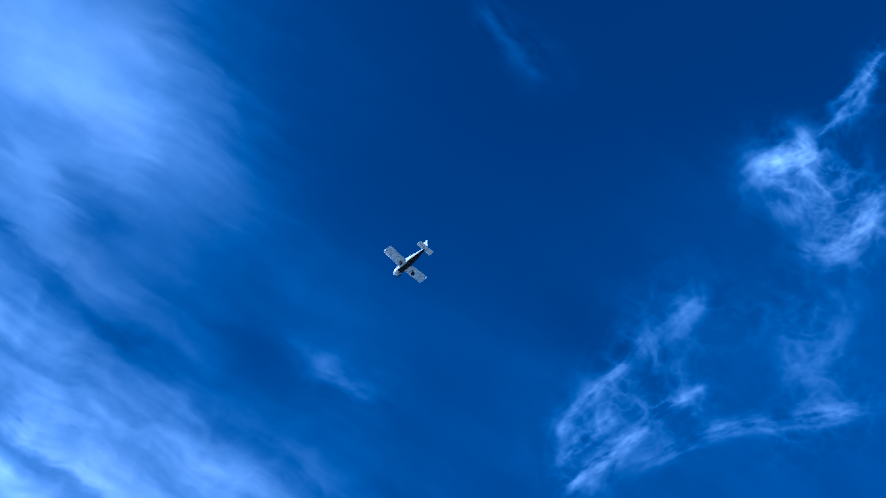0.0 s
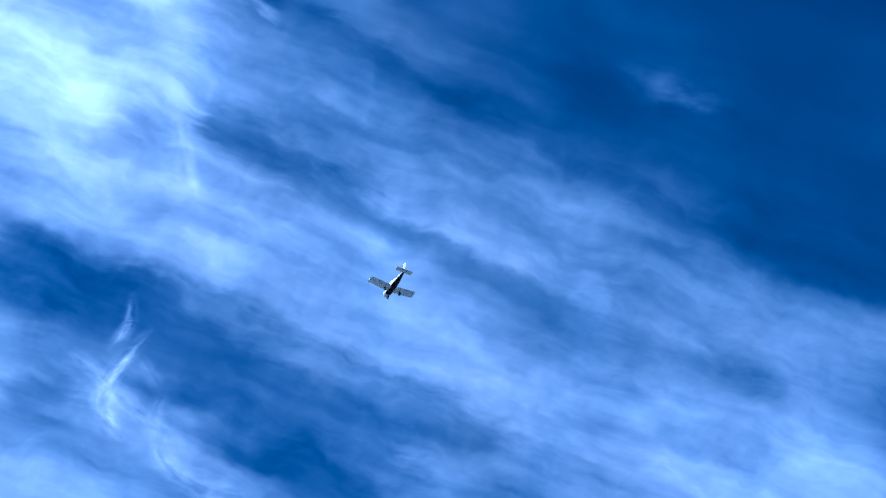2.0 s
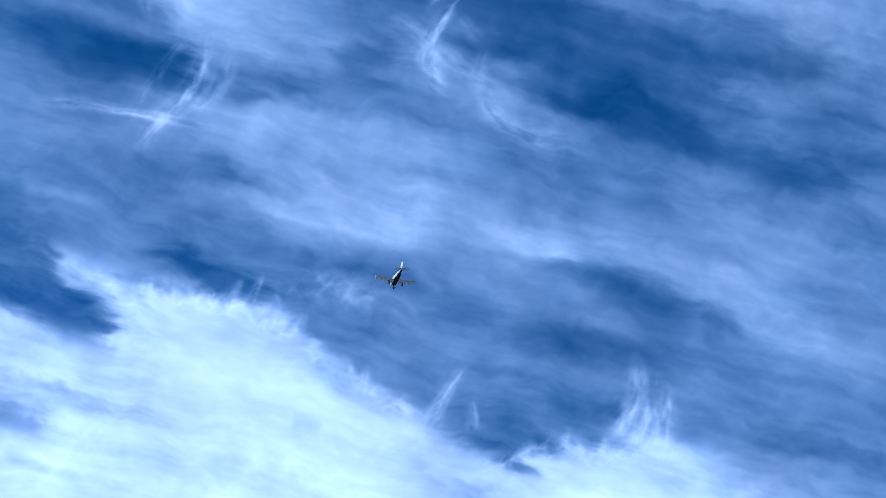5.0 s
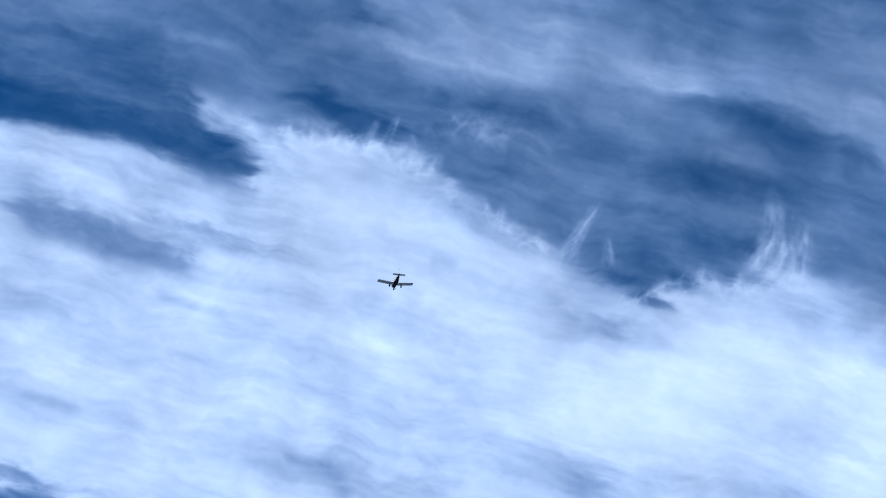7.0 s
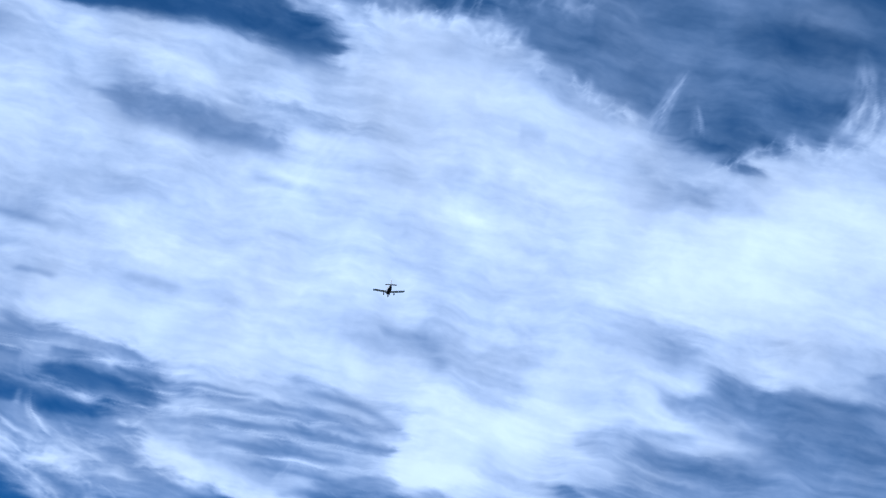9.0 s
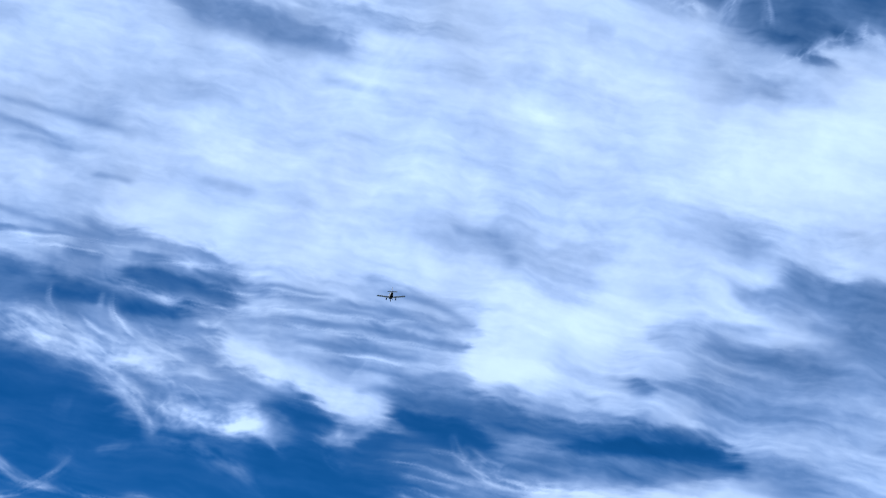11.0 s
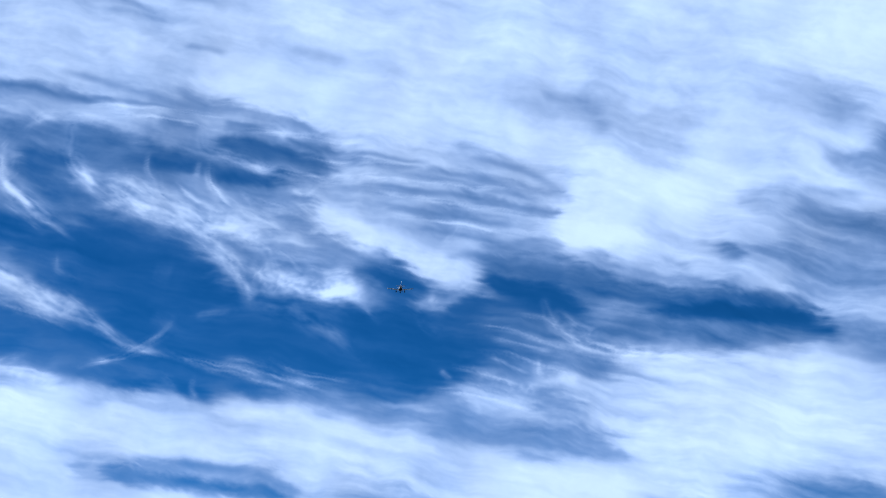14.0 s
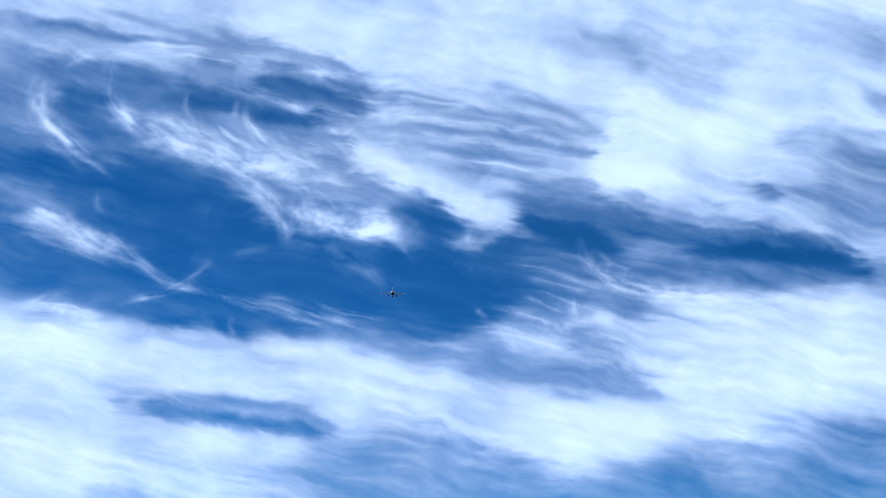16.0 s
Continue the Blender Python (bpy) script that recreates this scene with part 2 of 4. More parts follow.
shade(.48, 0.63, (-2.23, 44.71))
shade(.26, 0.67, (-7.28, 48.96), (-1.33, 51.18))
shade(.16, 0.95, (-2.56, 53.01))
shade(.18, 0.84, (4.45, 53.65))
shade(.14, 1.05, (0.76, 52.72))
shade(.14, 1.05, (5.84, 74.65))
shade(.10, 1.26, (7.39, 68.03))
shade(.12, 1.05, (8.64, 64.29))
shade(.22, 1.26, (-16.13, 57.70))
shade(.40, 1.26, (-17.13, 55.22))
shade(0, 2.53, (-7.55, 73.31))
tuft(0.04, 0.21, 0.51, (-0.97, 55.66), (1.38, 56.82), (3.57, 57.58))
tuft(0.06, 0.29, 0.59, (-7.06, 69.00), (-5.32, 68.94), (-2.74, 69.71))
tuft(0.26, 0.11, 0.34, (3.35, 79.91), (3.85, 78.67), (4.16, 77.50))
tuft(0.25, 0.29, 0.46, (3.63, 75.67), (4.69, 75.56), (4.19, 73.92), (4.58, 73.03))
tuft(0.26, 0.17, 0.32, (5.07, 76.28), (4.75, 74.90), (4.48, 73.35))
tuft(0.22, 0.19, 0.32, (8.24, 74.47), (8.06, 76.06), (8.03, 76.93))
tuft(0.18, 0.25, 0.38, (7.21, 72.96), (8.41, 74.35), (7.94, 76.62))
tuft(0.14, 0.38, 0.38, (4.57, 74.28), (6.12, 73.96), (6.87, 73.94))
tuft(0.10, 0.32, 0.55, (5.91, 69.58), (7.06, 69.03), (7.02, 66.75), (7.75, 65.58))
tuft(0.17, 0.13, 0.25, (7.02, 66.75), (7.50, 64.86), (7.74, 62.62), (8.65, 61.38))
tuft(0.22, 0.13, 0.32, (9.79, 67.64), (9.54, 65.97), (9.82, 63.44), (10.32, 61.25))
tuft(0.22, 0.15, 0.25, (9.88, 60.79), (9.80, 62.67), (9.92, 64.01))
tuft(0.15, 0.17, 0.29, (9.07, 61.07), (8.77, 62.64), (8.83, 64.93))
tuft(0.16, 0.25, 0.21, (14.06, 72.80), (12.41, 69.51), (11.23, 66.80), (10.78, 64.29), (10.68, 62.67))
tuft(0.07, 0.42, 0.72, (8.41, 73.61), (10.50, 73.38), (11.18, 71.40), (10.27, 69.28))
tuft(0.14, 0.19, 0.19, (6.99, 66.51), (7.82, 66.43), (8.49, 65.18))
tuft(0.15, 0.19, 0.13, (9.43, 66.56), (9.85, 67.54))
tuft(0.16, 0.15, 0.11, (3.85, 77.95), (4.30, 77.16), (4.52, 76.04))
lace(0.20, 1.01, (4.92, 74.79), (6.13, 75.44))
lace(0.17, 0.84, (8.12, 75.04), (7.89, 76.18))
lace(0.19, 0.46, (4.19, 77.72), (3.52, 79.61))
lace(0.12, 1.05, (8.47, 64.42), (9.23, 62.57))
lace(0.08, 1.26, (7.16, 68.44), (7.82, 66.43))
lace(0.10, 0.84, (9.94, 66.19))
lace(0.07, 1.05, (9.37, 71.69), (11.29, 71.57))
lace(0.09, 0.84, (12.74, 69.26), (13.36, 71.33))
# the sharp upper margin of the streaks
shade(.72, 0.46, (-14.76, 46.28))
shade(.70, 0.46, (-12.75, 45.55))
shade(.78, 0.51, (-12.12, 43.43))
shade(.46, 0.51, (-11.26, 46.09), (-7.61, 46.91))
shade(.39, 0.46, (-8.58, 46.41), (-3.57, 47.45), (1.90, 49.53), (8.08, 52.38), (13.64, 55.63))
shade(.22, 0.46, (-9.23, 44.05), (-4.31, 45.37))
shade(.50, 0.51, (-8.25, 41.13), (-2.97, 42.87), (2.17, 44.30))
shade(.30, 0.51, (-5.50, 38.80), (-1.20, 40.02))
shade(.07, 0.38, (-9.69, 49.57), (-2.92, 51.03), (3.92, 53.35), (11.49, 56.27), (16.38, 58.58))
shade(.04, 0.63, (-8.03, 52.80))
shade(.015, 1.05, (-0.76, 54.73))
shade(.01, 1.26, (7.92, 58.17))
shade(0, 1.26, (5.98, 65.41))
shade(.10, 0.53, (-14.76, 49.22))
shade(.26, 0.63, (-13.21, 50.81), (-11.42, 53.62))
shade(.08, 0.53, (-9.64, 52.84))
shade(.07, 0.42, (-12.07, 48.97))
shade(.22, 0.42, (-6.55, 48.15), (0.97, 50.37), (7.16, 53.22))
tuft(.22, 0.11, 0.11, (-13.45, 48.57), (-13.02, 49.27), (-12.67, 49.91))
tuft(.2, 0.11, 0.21, (-14.25, 48.22), (-12.28, 48.07), (-10.46, 48.34))
# long combed streaks
shade(.06, 1.47, (4.36, 56.58))
shade(.05, 1.26, (-1.03, 53.42))
shade(.08, 1.05, (7.64, 55.98))
shade(.06, 0.84, (-4.39, 50.97))
shade(.10, 0.63, (-7.31, 48.60))
shade(.04, 1.26, (4.45, 59.36))
shade(0.84, 0.88, (-14.24, 41.19))
shade(0.68, 0.84, (-16.06, 40.23))
shade(0.59, 0.84, (-15.83, 37.87))
shade(0.79, 0.74, (-13.58, 39.54))
shade(0.61, 0.74, (-12.02, 39.91))
shade(0.61, 0.74, (-12.76, 43.21))
shade(0.63, 0.53, (-10.62, 43.26))
shade(0.45, 0.59, (-10.68, 45.20))
shade(0.38, 0.42, (-11.24, 42.10))
shade(0.27, 0.59, (-9.89, 46.50), (-6.65, 47.24), (-0.90, 50.21), (5.38, 52.52), (11.12, 54.18))
shade(0.41, 0.42, (-7.61, 45.80), (-3.44, 46.80), (0.93, 48.21), (5.26, 49.61), (10.24, 51.67))
shade(0.34, 0.42, (-4.41, 47.88), (1.77, 50.37), (6.96, 52.29), (11.80, 53.43))
shade(.26, 0.42, (-9.94, 44.05), (-6.47, 45.16), (-2.59, 45.87), (1.77, 47.28), (6.24, 48.52), (11.20, 50.59))
shade(0.50, 0.38, (-9.07, 42.45), (-5.96, 43.35), (-3.86, 44.15))
shade(0.53, 0.63, (-13.98, 36.98), (-10.06, 38.65), (-7.12, 40.00), (-1.89, 41.98), (3.66, 43.63), (9.90, 45.96), (15.98, 48.66))
shade(0.63, 0.46, (-8.68, 41.10))
shade(0.61, 0.38, (-7.05, 39.92))
shade(.14, 0.63, (-9.26, 36.27), (-6.03, 37.89), (-2.78, 38.62))
shade(0.20, 0.53, (-11.27, 34.91))
shade(0.18, 0.74, (-1.02, 38.54), (1.98, 39.57))
shade(0.27, 0.74, (3.28, 41.87))
shade(0.12, 0.38, (0.06, 36.44), (2.61, 37.63), (4.31, 37.91))
shade(0.45, 0.63, (-14.33, 35.61))
shade(0.38, 0.63, (-13.37, 34.27))
shade(0.23, 0.42, (-11.97, 35.66), (-10.41, 36.03))
shade(0.59, 0.46, (-10.60, 31.31), (-9.05, 31.95))
shade(0.41, 0.46, (-9.46, 33.25))
shade(0.25, 0.46, (-8.93, 29.84))
shade(0.29, 0.59, (-7.05, 32.43))
shade(0.18, 0.46, (-9.29, 34.82))
shade(0.45, 0.34, (-6.15, 34.11), (-4.43, 33.75), (-2.38, 34.23), (0.04, 34.63))
shade(0.38, 0.34, (-3.07, 35.27))
shade(0.25, 0.53, (-1.85, 36.38))
shade(.58, 0.63, (-7.26, 28.66))
shade(.56, 0.63, (-5.97, 29.86))
shade(.62, 0.72, (-5.16, 28.17))
shade(.60, 0.63, (-6.17, 26.44))
shade(0.62, 0.59, (-2.85, 29.45))
shade(0.50, 0.59, (-3.08, 31.13))
shade(0.50, 0.63, (-0.62, 31.45))
shade(0.43, 0.38, (-5.50, 31.66))
shade(0.52, 0.53, (-8.23, 29.12))
shade(0.43, 0.63, (1.23, 33.64))
shade(0.32, 0.63, (3.82, 35.68))
shade(0.18, 0.42, (5.73, 38.50), (8.56, 39.68))
shade(0.41, 0.53, (4.98, 40.60), (10.64, 43.55), (14.51, 45.25))
shade(0.29, 0.53, (9.81, 41.38))
shade(0.63, 0.74, (15.52, 46.22))
shade(0.52, 0.74, (13.96, 48.96))
shade(0.50, 0.63, (10.56, 48.28))
shade(0.29, 0.53, (7.06, 41.38))
shade(0.25, 0.53, (4.02, 39.18))
shade(0.43, 0.53, (8.44, 49.14), (12.74, 50.35))
shade(0.38, 0.53, (5.69, 46.04))
shade(0.45, 0.53, (7.57, 45.50))
shade(0.34, 0.42, (3.18, 45.73), (6.46, 46.74))
tuft(0.30, 0.08, 0.17, (-7.45, 37.36), (-6.83, 36.58), (-6.65, 35.48))
tuft(0.38, 0.08, 0.27, (-6.14, 36.94), (-6.10, 35.85), (-5.99, 34.83), (-5.58, 33.80), (-4.73, 33.48), (-3.79, 33.72))
tuft(0.22, 0.17, 0.27, (-7.87, 34.33), (-6.43, 34.41), (-5.28, 34.36), (-3.53, 34.57), (-1.98, 35.01))
tuft(0.27, 0.17, 0.25, (-3.67, 34.72), (-2.39, 33.95), (-0.93, 34.17), (1.06, 35.19))
tuft(0.14, 0.11, 0.17, (-5.74, 35.90), (-4.43, 35.70))
tuft(0.17, 0.13, 0.21, (-4.14, 35.69), (-3.54, 34.29))
tuft(0.22, 0.13, 0.13, (-15.23, 36.01), (-14.54, 35.84), (-14.06, 35.17))
tuft(0.08, 0.42, 0.29, (0.56, 55.92), (1.90, 56.56), (3.31, 57.41))
tuft(0.19, 0.13, 0.29, (-11.04, 43.43), (-9.23, 42.01), (-7.95, 41.22))
# the veil between the streaks and the bank
shade(0.37, 0.63, (-16.66, 27.94))
shade(0.66, 0.59, (-13.67, 30.63))
shade(0.59, 0.53, (-11.38, 30.72))
shade(0.51, 0.53, (-9.74, 31.31))
shade(0.18, 0.34, (-16.09, 25.96))
shade(0.13, 0.38, (-14.73, 26.79), (-12.99, 27.52))
shade(0.24, 0.29, (-9.78, 28.75))
shade(0.29, 0.42, (-15.37, 28.56))
shade(0.42, 0.63, (-13.41, 24.24))
shade(0.37, 0.63, (-10.44, 24.11))
shade(0.35, 0.63, (-12.27, 21.95))
shade(0.40, 0.63, (-8.37, 24.80))
shade(0.52, 0.74, (-7.52, 28.27))
shade(0.55, 0.63, (-4.81, 28.92))
shade(0.57, 0.53, (-3.31, 29.08), (-0.55, 30.01), (2.41, 31.37))
shade(0.51, 0.63, (-6.78, 29.99))
shade(0.53, 0.53, (3.89, 32.87), (6.87, 34.15), (9.95, 35.25))
shade(0.42, 0.53, (2.68, 34.33))
shade(0.40, 0.63, (6.01, 36.82))
shade(0.44, 0.63, (9.38, 39.13))
shade(0.37, 0.63, (12.21, 38.85))
shade(0.44, 0.53, (12.00, 35.93))
shade(0.46, 0.53, (0.68, 28.86))
shade(0.46, 0.53, (-0.58, 26.45))
shade(0.48, 0.53, (3.20, 28.77))
shade(0.44, 0.53, (5.74, 30.61))
shade(0.39, 0.53, (9.43, 32.63))
shade(0.36, 0.46, (11.76, 32.99))
shade(0.39, 0.38, (-4.42, 24.89), (-1.49, 26.24))
shade(0.35, 0.53, (-6.68, 24.06))
shade(0.36, 0.53, (-8.90, 23.53))
shade(0.46, 0.46, (4.15, 30.91))
shade(0.46, 0.63, (11.51, 41.24))
tuft(.42, 0.15, 0.25, (-12.20, 29.45), (-11.62, 27.76), (-11.59, 26.13), (-11.65, 24.15))
tuft(.26, 0.17, 0.25, (-11.20, 29.51), (-10.87, 28.14), (-11.15, 26.24))
tuft(.32, 0.11, 0.13, (-15.56, 23.44), (-13.95, 24.58), (-12.20, 25.59), (-10.15, 26.78))
tuft(.3, 0.11, 0.21, (-15.31, 30.27), (-15.11, 29.35), (-14.39, 28.61))
tuft(.2, 0.11, 0.11, (-12.59, 29.12), (-12.88, 28.03), (-12.52, 25.03))
# the thick bank with its ragged top
shade(.13, 0.34, (-17.89, 14.25), (-13.67, 16.77), (-9.73, 18.48))
shade(0.21, 0.29, (-11.62, 18.20), (-8.67, 18.64))
shade(.18, 0.34, (-19.22, 14.06))
shade(0.28, 0.42, (-13.94, 18.21))
shade(.80, 0.34, (-18.25, 13.04), (-14.73, 14.73), (-11.00, 16.66))
shade(.70, 0.19, (-11.03, 19.52), (-9.66, 19.80), (-8.39, 20.20))
shade(.86, 0.29, (-7.42, 20.69), (-6.06, 21.34))
shade(.55, 0.19, (-8.76, 20.71), (-7.28, 21.55))
shade(.17, 0.29, (-7.53, 22.59), (-5.45, 23.00))
shade(.76, 0.25, (-4.12, 22.83))
shade(.80, 0.34, (-4.73, 21.70))
shade(.93, 0.63, (-4.17, 20.26))
shade(.92, 0.59, (-5.60, 19.69))
shade(.80, 0.38, (-7.50, 19.02))
shade(0.36, 0.53, (-3.86, 24.74))
shade(0.33, 0.63, (-1.46, 25.77))
shade(0.31, 0.74, (1.66, 27.88), (6.60, 29.85))
shade(0.31, 0.53, (1.16, 25.14))
shade(0.24, 0.63, (6.23, 31.88))
shade(0.23, 0.63, (4.13, 31.30))
shade(0.34, 0.38, (-1.87, 23.89))
shade(0.30, 0.53, (4.71, 26.01))
shade(0.31, 0.34, (6.14, 25.53))
shade(0.28, 0.53, (6.84, 27.94))
shade(.72, 0.19, (-2.85, 22.74), (-1.26, 22.76), (0.33, 22.78), (1.69, 23.10))
shade(.88, 0.53, (1.18, 21.69))
shade(.80, 0.38, (4.46, 22.62))
shade(.84, 0.42, (6.63, 23.24))
shade(.86, 0.25, (7.38, 25.12))
shade(.74, 0.17, (7.85, 26.02))
shade(.86, 0.34, (9.32, 26.45))
shade(.80, 0.29, (10.55, 27.96))
shade(0.36, 0.17, (6.24, 24.41))
shade(0.36, 0.21, (4.80, 24.22))
shade(0.31, 0.19, (7.82, 26.72))
shade(0.32, 0.21, (2.90, 24.62))
shade(.56, 0.29, (-13.10, 12.53), (-10.53, 13.60), (-8.60, 14.52))
shade(.60, 0.19, (-9.67, 14.89), (-7.76, 15.85), (-6.50, 16.30))
shade(.82, 0.42, (-12.97, 10.32))
shade(.80, 0.42, (-15.27, 11.68))
shade(.82, 0.34, (-12.06, 14.59))
shade(.84, 0.34, (-8.63, 16.65))
shade(.84, 0.46, (-9.14, 12.46))
shade(.84, 0.34, (-6.02, 15.32))
shade(.87, 1.05, (-4.27, 14.79))
shade(.86, 0.95, (-9.66, 9.73))
shade(.83, 0.84, (-11.43, 6.68))
shade(.93, 0.29, (-10.76, 4.54), (-9.11, 5.06), (-6.67, 5.93))
shade(.87, 0.84, (-5.12, 10.35))
shade(.86, 0.74, (-7.16, 8.21))
shade(.84, 0.63, (-0.49, 13.39))
shade(.80, 0.59, (1.52, 12.53))
shade(.82, 0.53, (0.36, 10.56))
shade(.87, 0.74, (2.88, 16.00))
shade(.90, 0.63, (2.48, 20.01))
shade(.90, 0.63, (4.49, 19.14))
shade(.97, 0.74, (8.57, 22.08))
shade(.94, 0.63, (8.01, 19.74))
shade(.91, 0.74, (10.74, 24.63))
shade(.90, 0.63, (13.18, 23.12))
shade(.79, 0.34, (8.28, 17.66))
shade(.76, 0.29, (11.39, 19.07))
shade(.88, 0.53, (6.46, 14.48))
shade(.95, 0.63, (5.77, 10.48))
shade(.93, 0.53, (6.94, 12.44))
shade(.88, 0.46, (8.92, 15.07))
shade(.84, 0.29, (1.02, 18.07))
shade(.85, 0.42, (-0.69, 17.83))
shade(.46, 0.23, (11.63, 17.37), (14.00, 18.64), (17.08, 20.56))
shade(.44, 0.21, (14.33, 17.16), (16.59, 18.51))
shade(.80, 0.25, (10.64, 15.91))
shade(.64, 0.23, (15.31, 20.96))
shade(.60, 0.21, (12.79, 16.84))
shade(.86, 0.34, (9.95, 15.09))
shade(.86, 0.29, (9.85, 16.62))
shade(.86, 0.25, (12.28, 19.25))
shade(.84, 0.25, (14.50, 21.37))
shade(.78, 0.25, (11.72, 15.16))
tuft(.38, 0.06, 0.27, (2.76, 26.04), (2.77, 24.78), (3.15, 23.34))
tuft(0.32, 0.08, 0.19, (3.66, 25.34), (4.68, 24.13))
tuft(.36, 0.17, 0.42, (7.46, 30.12), (8.30, 29.08), (8.87, 27.28))
tuft(0.36, 0.17, 0.29, (8.25, 30.09), (9.13, 28.95), (9.63, 27.36))
tuft(0.36, 0.17, 0.29, (9.15, 30.02), (10.28, 28.14))
tuft(0.36, 0.08, 0.15, (7.15, 26.64), (7.60, 25.74))
tuft(0.32, 0.08, 0.17, (8.40, 27.44), (8.81, 26.44))
tuft(0.29, 0.06, 0.15, (-5.18, 23.87), (-4.88, 22.59))
tuft(0.32, 0.08, 0.17, (-4.48, 23.74), (-3.58, 23.06))
tuft(0.24, 0.06, 0.13, (-5.61, 23.28), (-5.54, 22.35))
tuft(0.24, 0.06, 0.17, (-3.01, 23.81), (-2.92, 22.82))
tuft(0.28, 0.17, 0.46, (-6.12, 16.92), (-6.29, 15.33), (-6.50, 13.86), (-7.05, 12.67))
tuft(0.28, 0.08, 0.17, (-0.08, 23.66), (0.48, 22.76))
tuft(0.24, 0.11, 0.17, (-7.09, 22.01), (-6.75, 21.20))
tuft(0.24, 0.08, 0.15, (6.32, 25.14), (6.92, 24.54))
tuft(0.24, 0.08, 0.21, (-11.29, 19.53), (-10.09, 19.67), (-8.49, 20.34))
lace(.45, 0.29, (-8.18, 20.63), (-6.38, 21.76), (-4.78, 22.46), (-3.28, 22.94))
lace(.4, 0.25, (-1.56, 22.79), (0.24, 23.24), (2.06, 23.30))
lace(.4, 0.29, (5.65, 23.81), (6.89, 25.58), (8.93, 26.94), (10.08, 28.39))
lace(.25, 0.42, (-3.73, 24.58), (-1.92, 25.68))
lace(.25, 0.42, (-9.31, 20.02))
rift(.14, 0.13, (-2.91, 6.20), (-0.96, 7.11), (2.23, 7.97))
rift(.14, 0.13, (-3.54, 5.32), (-1.63, 6.26), (1.55, 7.30))
rift(.18, 0.15, (10.73, 17.19), (13.69, 19.06), (16.59, 20.55))
rift(.12, 0.19, (12.11, 16.02), (14.74, 17.63))
rift(.12, 0.25, (0.29, 12.38), (2.60, 11.49))
rift(.1, 0.25, (-0.98, 20.30), (0.17, 20.91))
# torn threads round the open blue gap, and the low bank
shade(.78, 0.63, (-17.16, 2.09))
shade(.80, 0.34, (-17.16, 0.60), (-13.41, 2.12))
shade(.56, 0.13, (-17.67, -0.85), (-15.96, 0.30), (-14.20, 1.04))
shade(.93, 0.34, (-10.93, 4.91), (-8.18, 5.86), (-3.97, 7.43))
shade(.80, 0.53, (-13.47, 4.10))
shade(.86, 0.53, (-6.80, 7.66))
shade(.86, 0.53, (-3.53, 8.68))
shade(.87, 0.46, (-0.71, 9.23))
shade(.64, 0.19, (-13.29, 1.95), (-10.48, 3.50), (-7.54, 4.93))
shade(.68, 0.15, (-16.58, -1.00), (-14.18, 0.27))
shade(.58, 0.15, (-13.22, 0.72), (-10.54, 2.46))
shade(.39, 0.34, (-14.77, -1.08))
shade(.22, 0.21, (-14.52, -1.99))
shade(.18, 0.19, (-13.94, -1.54))
shade(.31, 0.27, (-12.41, 0.30))
shade(.20, 0.17, (-11.38, 0.67), (-9.07, 1.49))
shade(.25, 0.15, (-9.13, 2.69), (-7.38, 3.59), (-6.36, 4.02))
shade(.42, 0.15, (-8.77, 3.68))
shade(.44, 0.15, (-6.81, 4.66), (-4.95, 5.04))
shade(.15, 0.13, (-8.64, 1.62), (-7.29, 2.34))
shade(.36, 0.25, (-13.27, 0.06))
shade(.48, 0.19, (-7.22, 1.85), (-5.30, 2.16))
shade(.42, 0.19, (-5.64, 1.51), (-3.37, 2.08))
shade(.52, 0.19, (-7.95, 0.64), (-6.10, 1.04))
shade(.72, 0.17, (-5.00, 4.73), (-2.23, 6.27))
shade(.72, 0.21, (-3.40, 4.75), (-1.40, 5.71))
shade(.78, 0.25, (-5.24, 5.45), (-2.77, 6.87))
shade(.72, 0.17, (-1.53, 7.76), (1.65, 8.93))
shade(.62, 0.11, (-2.57, 6.22), (0.01, 7.48), (2.41, 8.62))
shade(.74, 0.08, (-1.73, 6.17), (1.25, 7.63))
shade(.62, 0.11, (-0.97, 6.24), (2.44, 7.84))
shade(.70, 0.21, (0.85, 6.34))
shade(.62, 0.19, (-1.18, 5.41))
shade(.70, 0.25, (-2.89, 4.04))
shade(.70, 0.21, (-4.21, 3.63))
shade(.82, 0.27, (-4.77, 2.55), (-2.06, 2.89), (0.82, 3.76))
shade(.80, 0.23, (1.33, 3.80))
shade(.68, 0.25, (0.88, 5.55))
shade(.56, 0.21, (2.57, 6.37))
shade(.28, 0.19, (2.05, 5.05), (3.70, 6.11), (5.47, 6.81))
shade(.06, 0.23, (1.95, 4.25), (3.48, 4.55), (4.62, 5.21))
shade(.22, 0.19, (-2.48, 2.72), (-1.17, 2.59))
shade(.06, 0.25, (-1.00, 2.17))
shade(.08, 0.25, (2.00, 3.25))
shade(.48, 0.13, (0.67, 2.29), (0.96, 2.64))
shade(.97, 0.53, (4.55, 8.62))
shade(.95, 0.59, (6.37, 11.57))
shade(.84, 0.42, (6.67, 9.37))
shade(.90, 0.29, (3.17, 8.69))
shade(.80, 0.53, (4.15, 12.07))
shade(.70, 0.46, (1.39, 12.20))
shade(.76, 0.42, (3.94, 13.77))
shade(.80, 0.46, (0.07, 10.73))
shade(.84, 0.53, (6.40, 15.04))
shade(.58, 0.29, (8.54, 17.66))
shade(.82, 0.46, (8.21, 15.06))
shade(.48, 0.42, (10.56, 16.02))
shade(.62, 0.42, (10.73, 13.76))
shade(.54, 0.42, (12.49, 14.30))
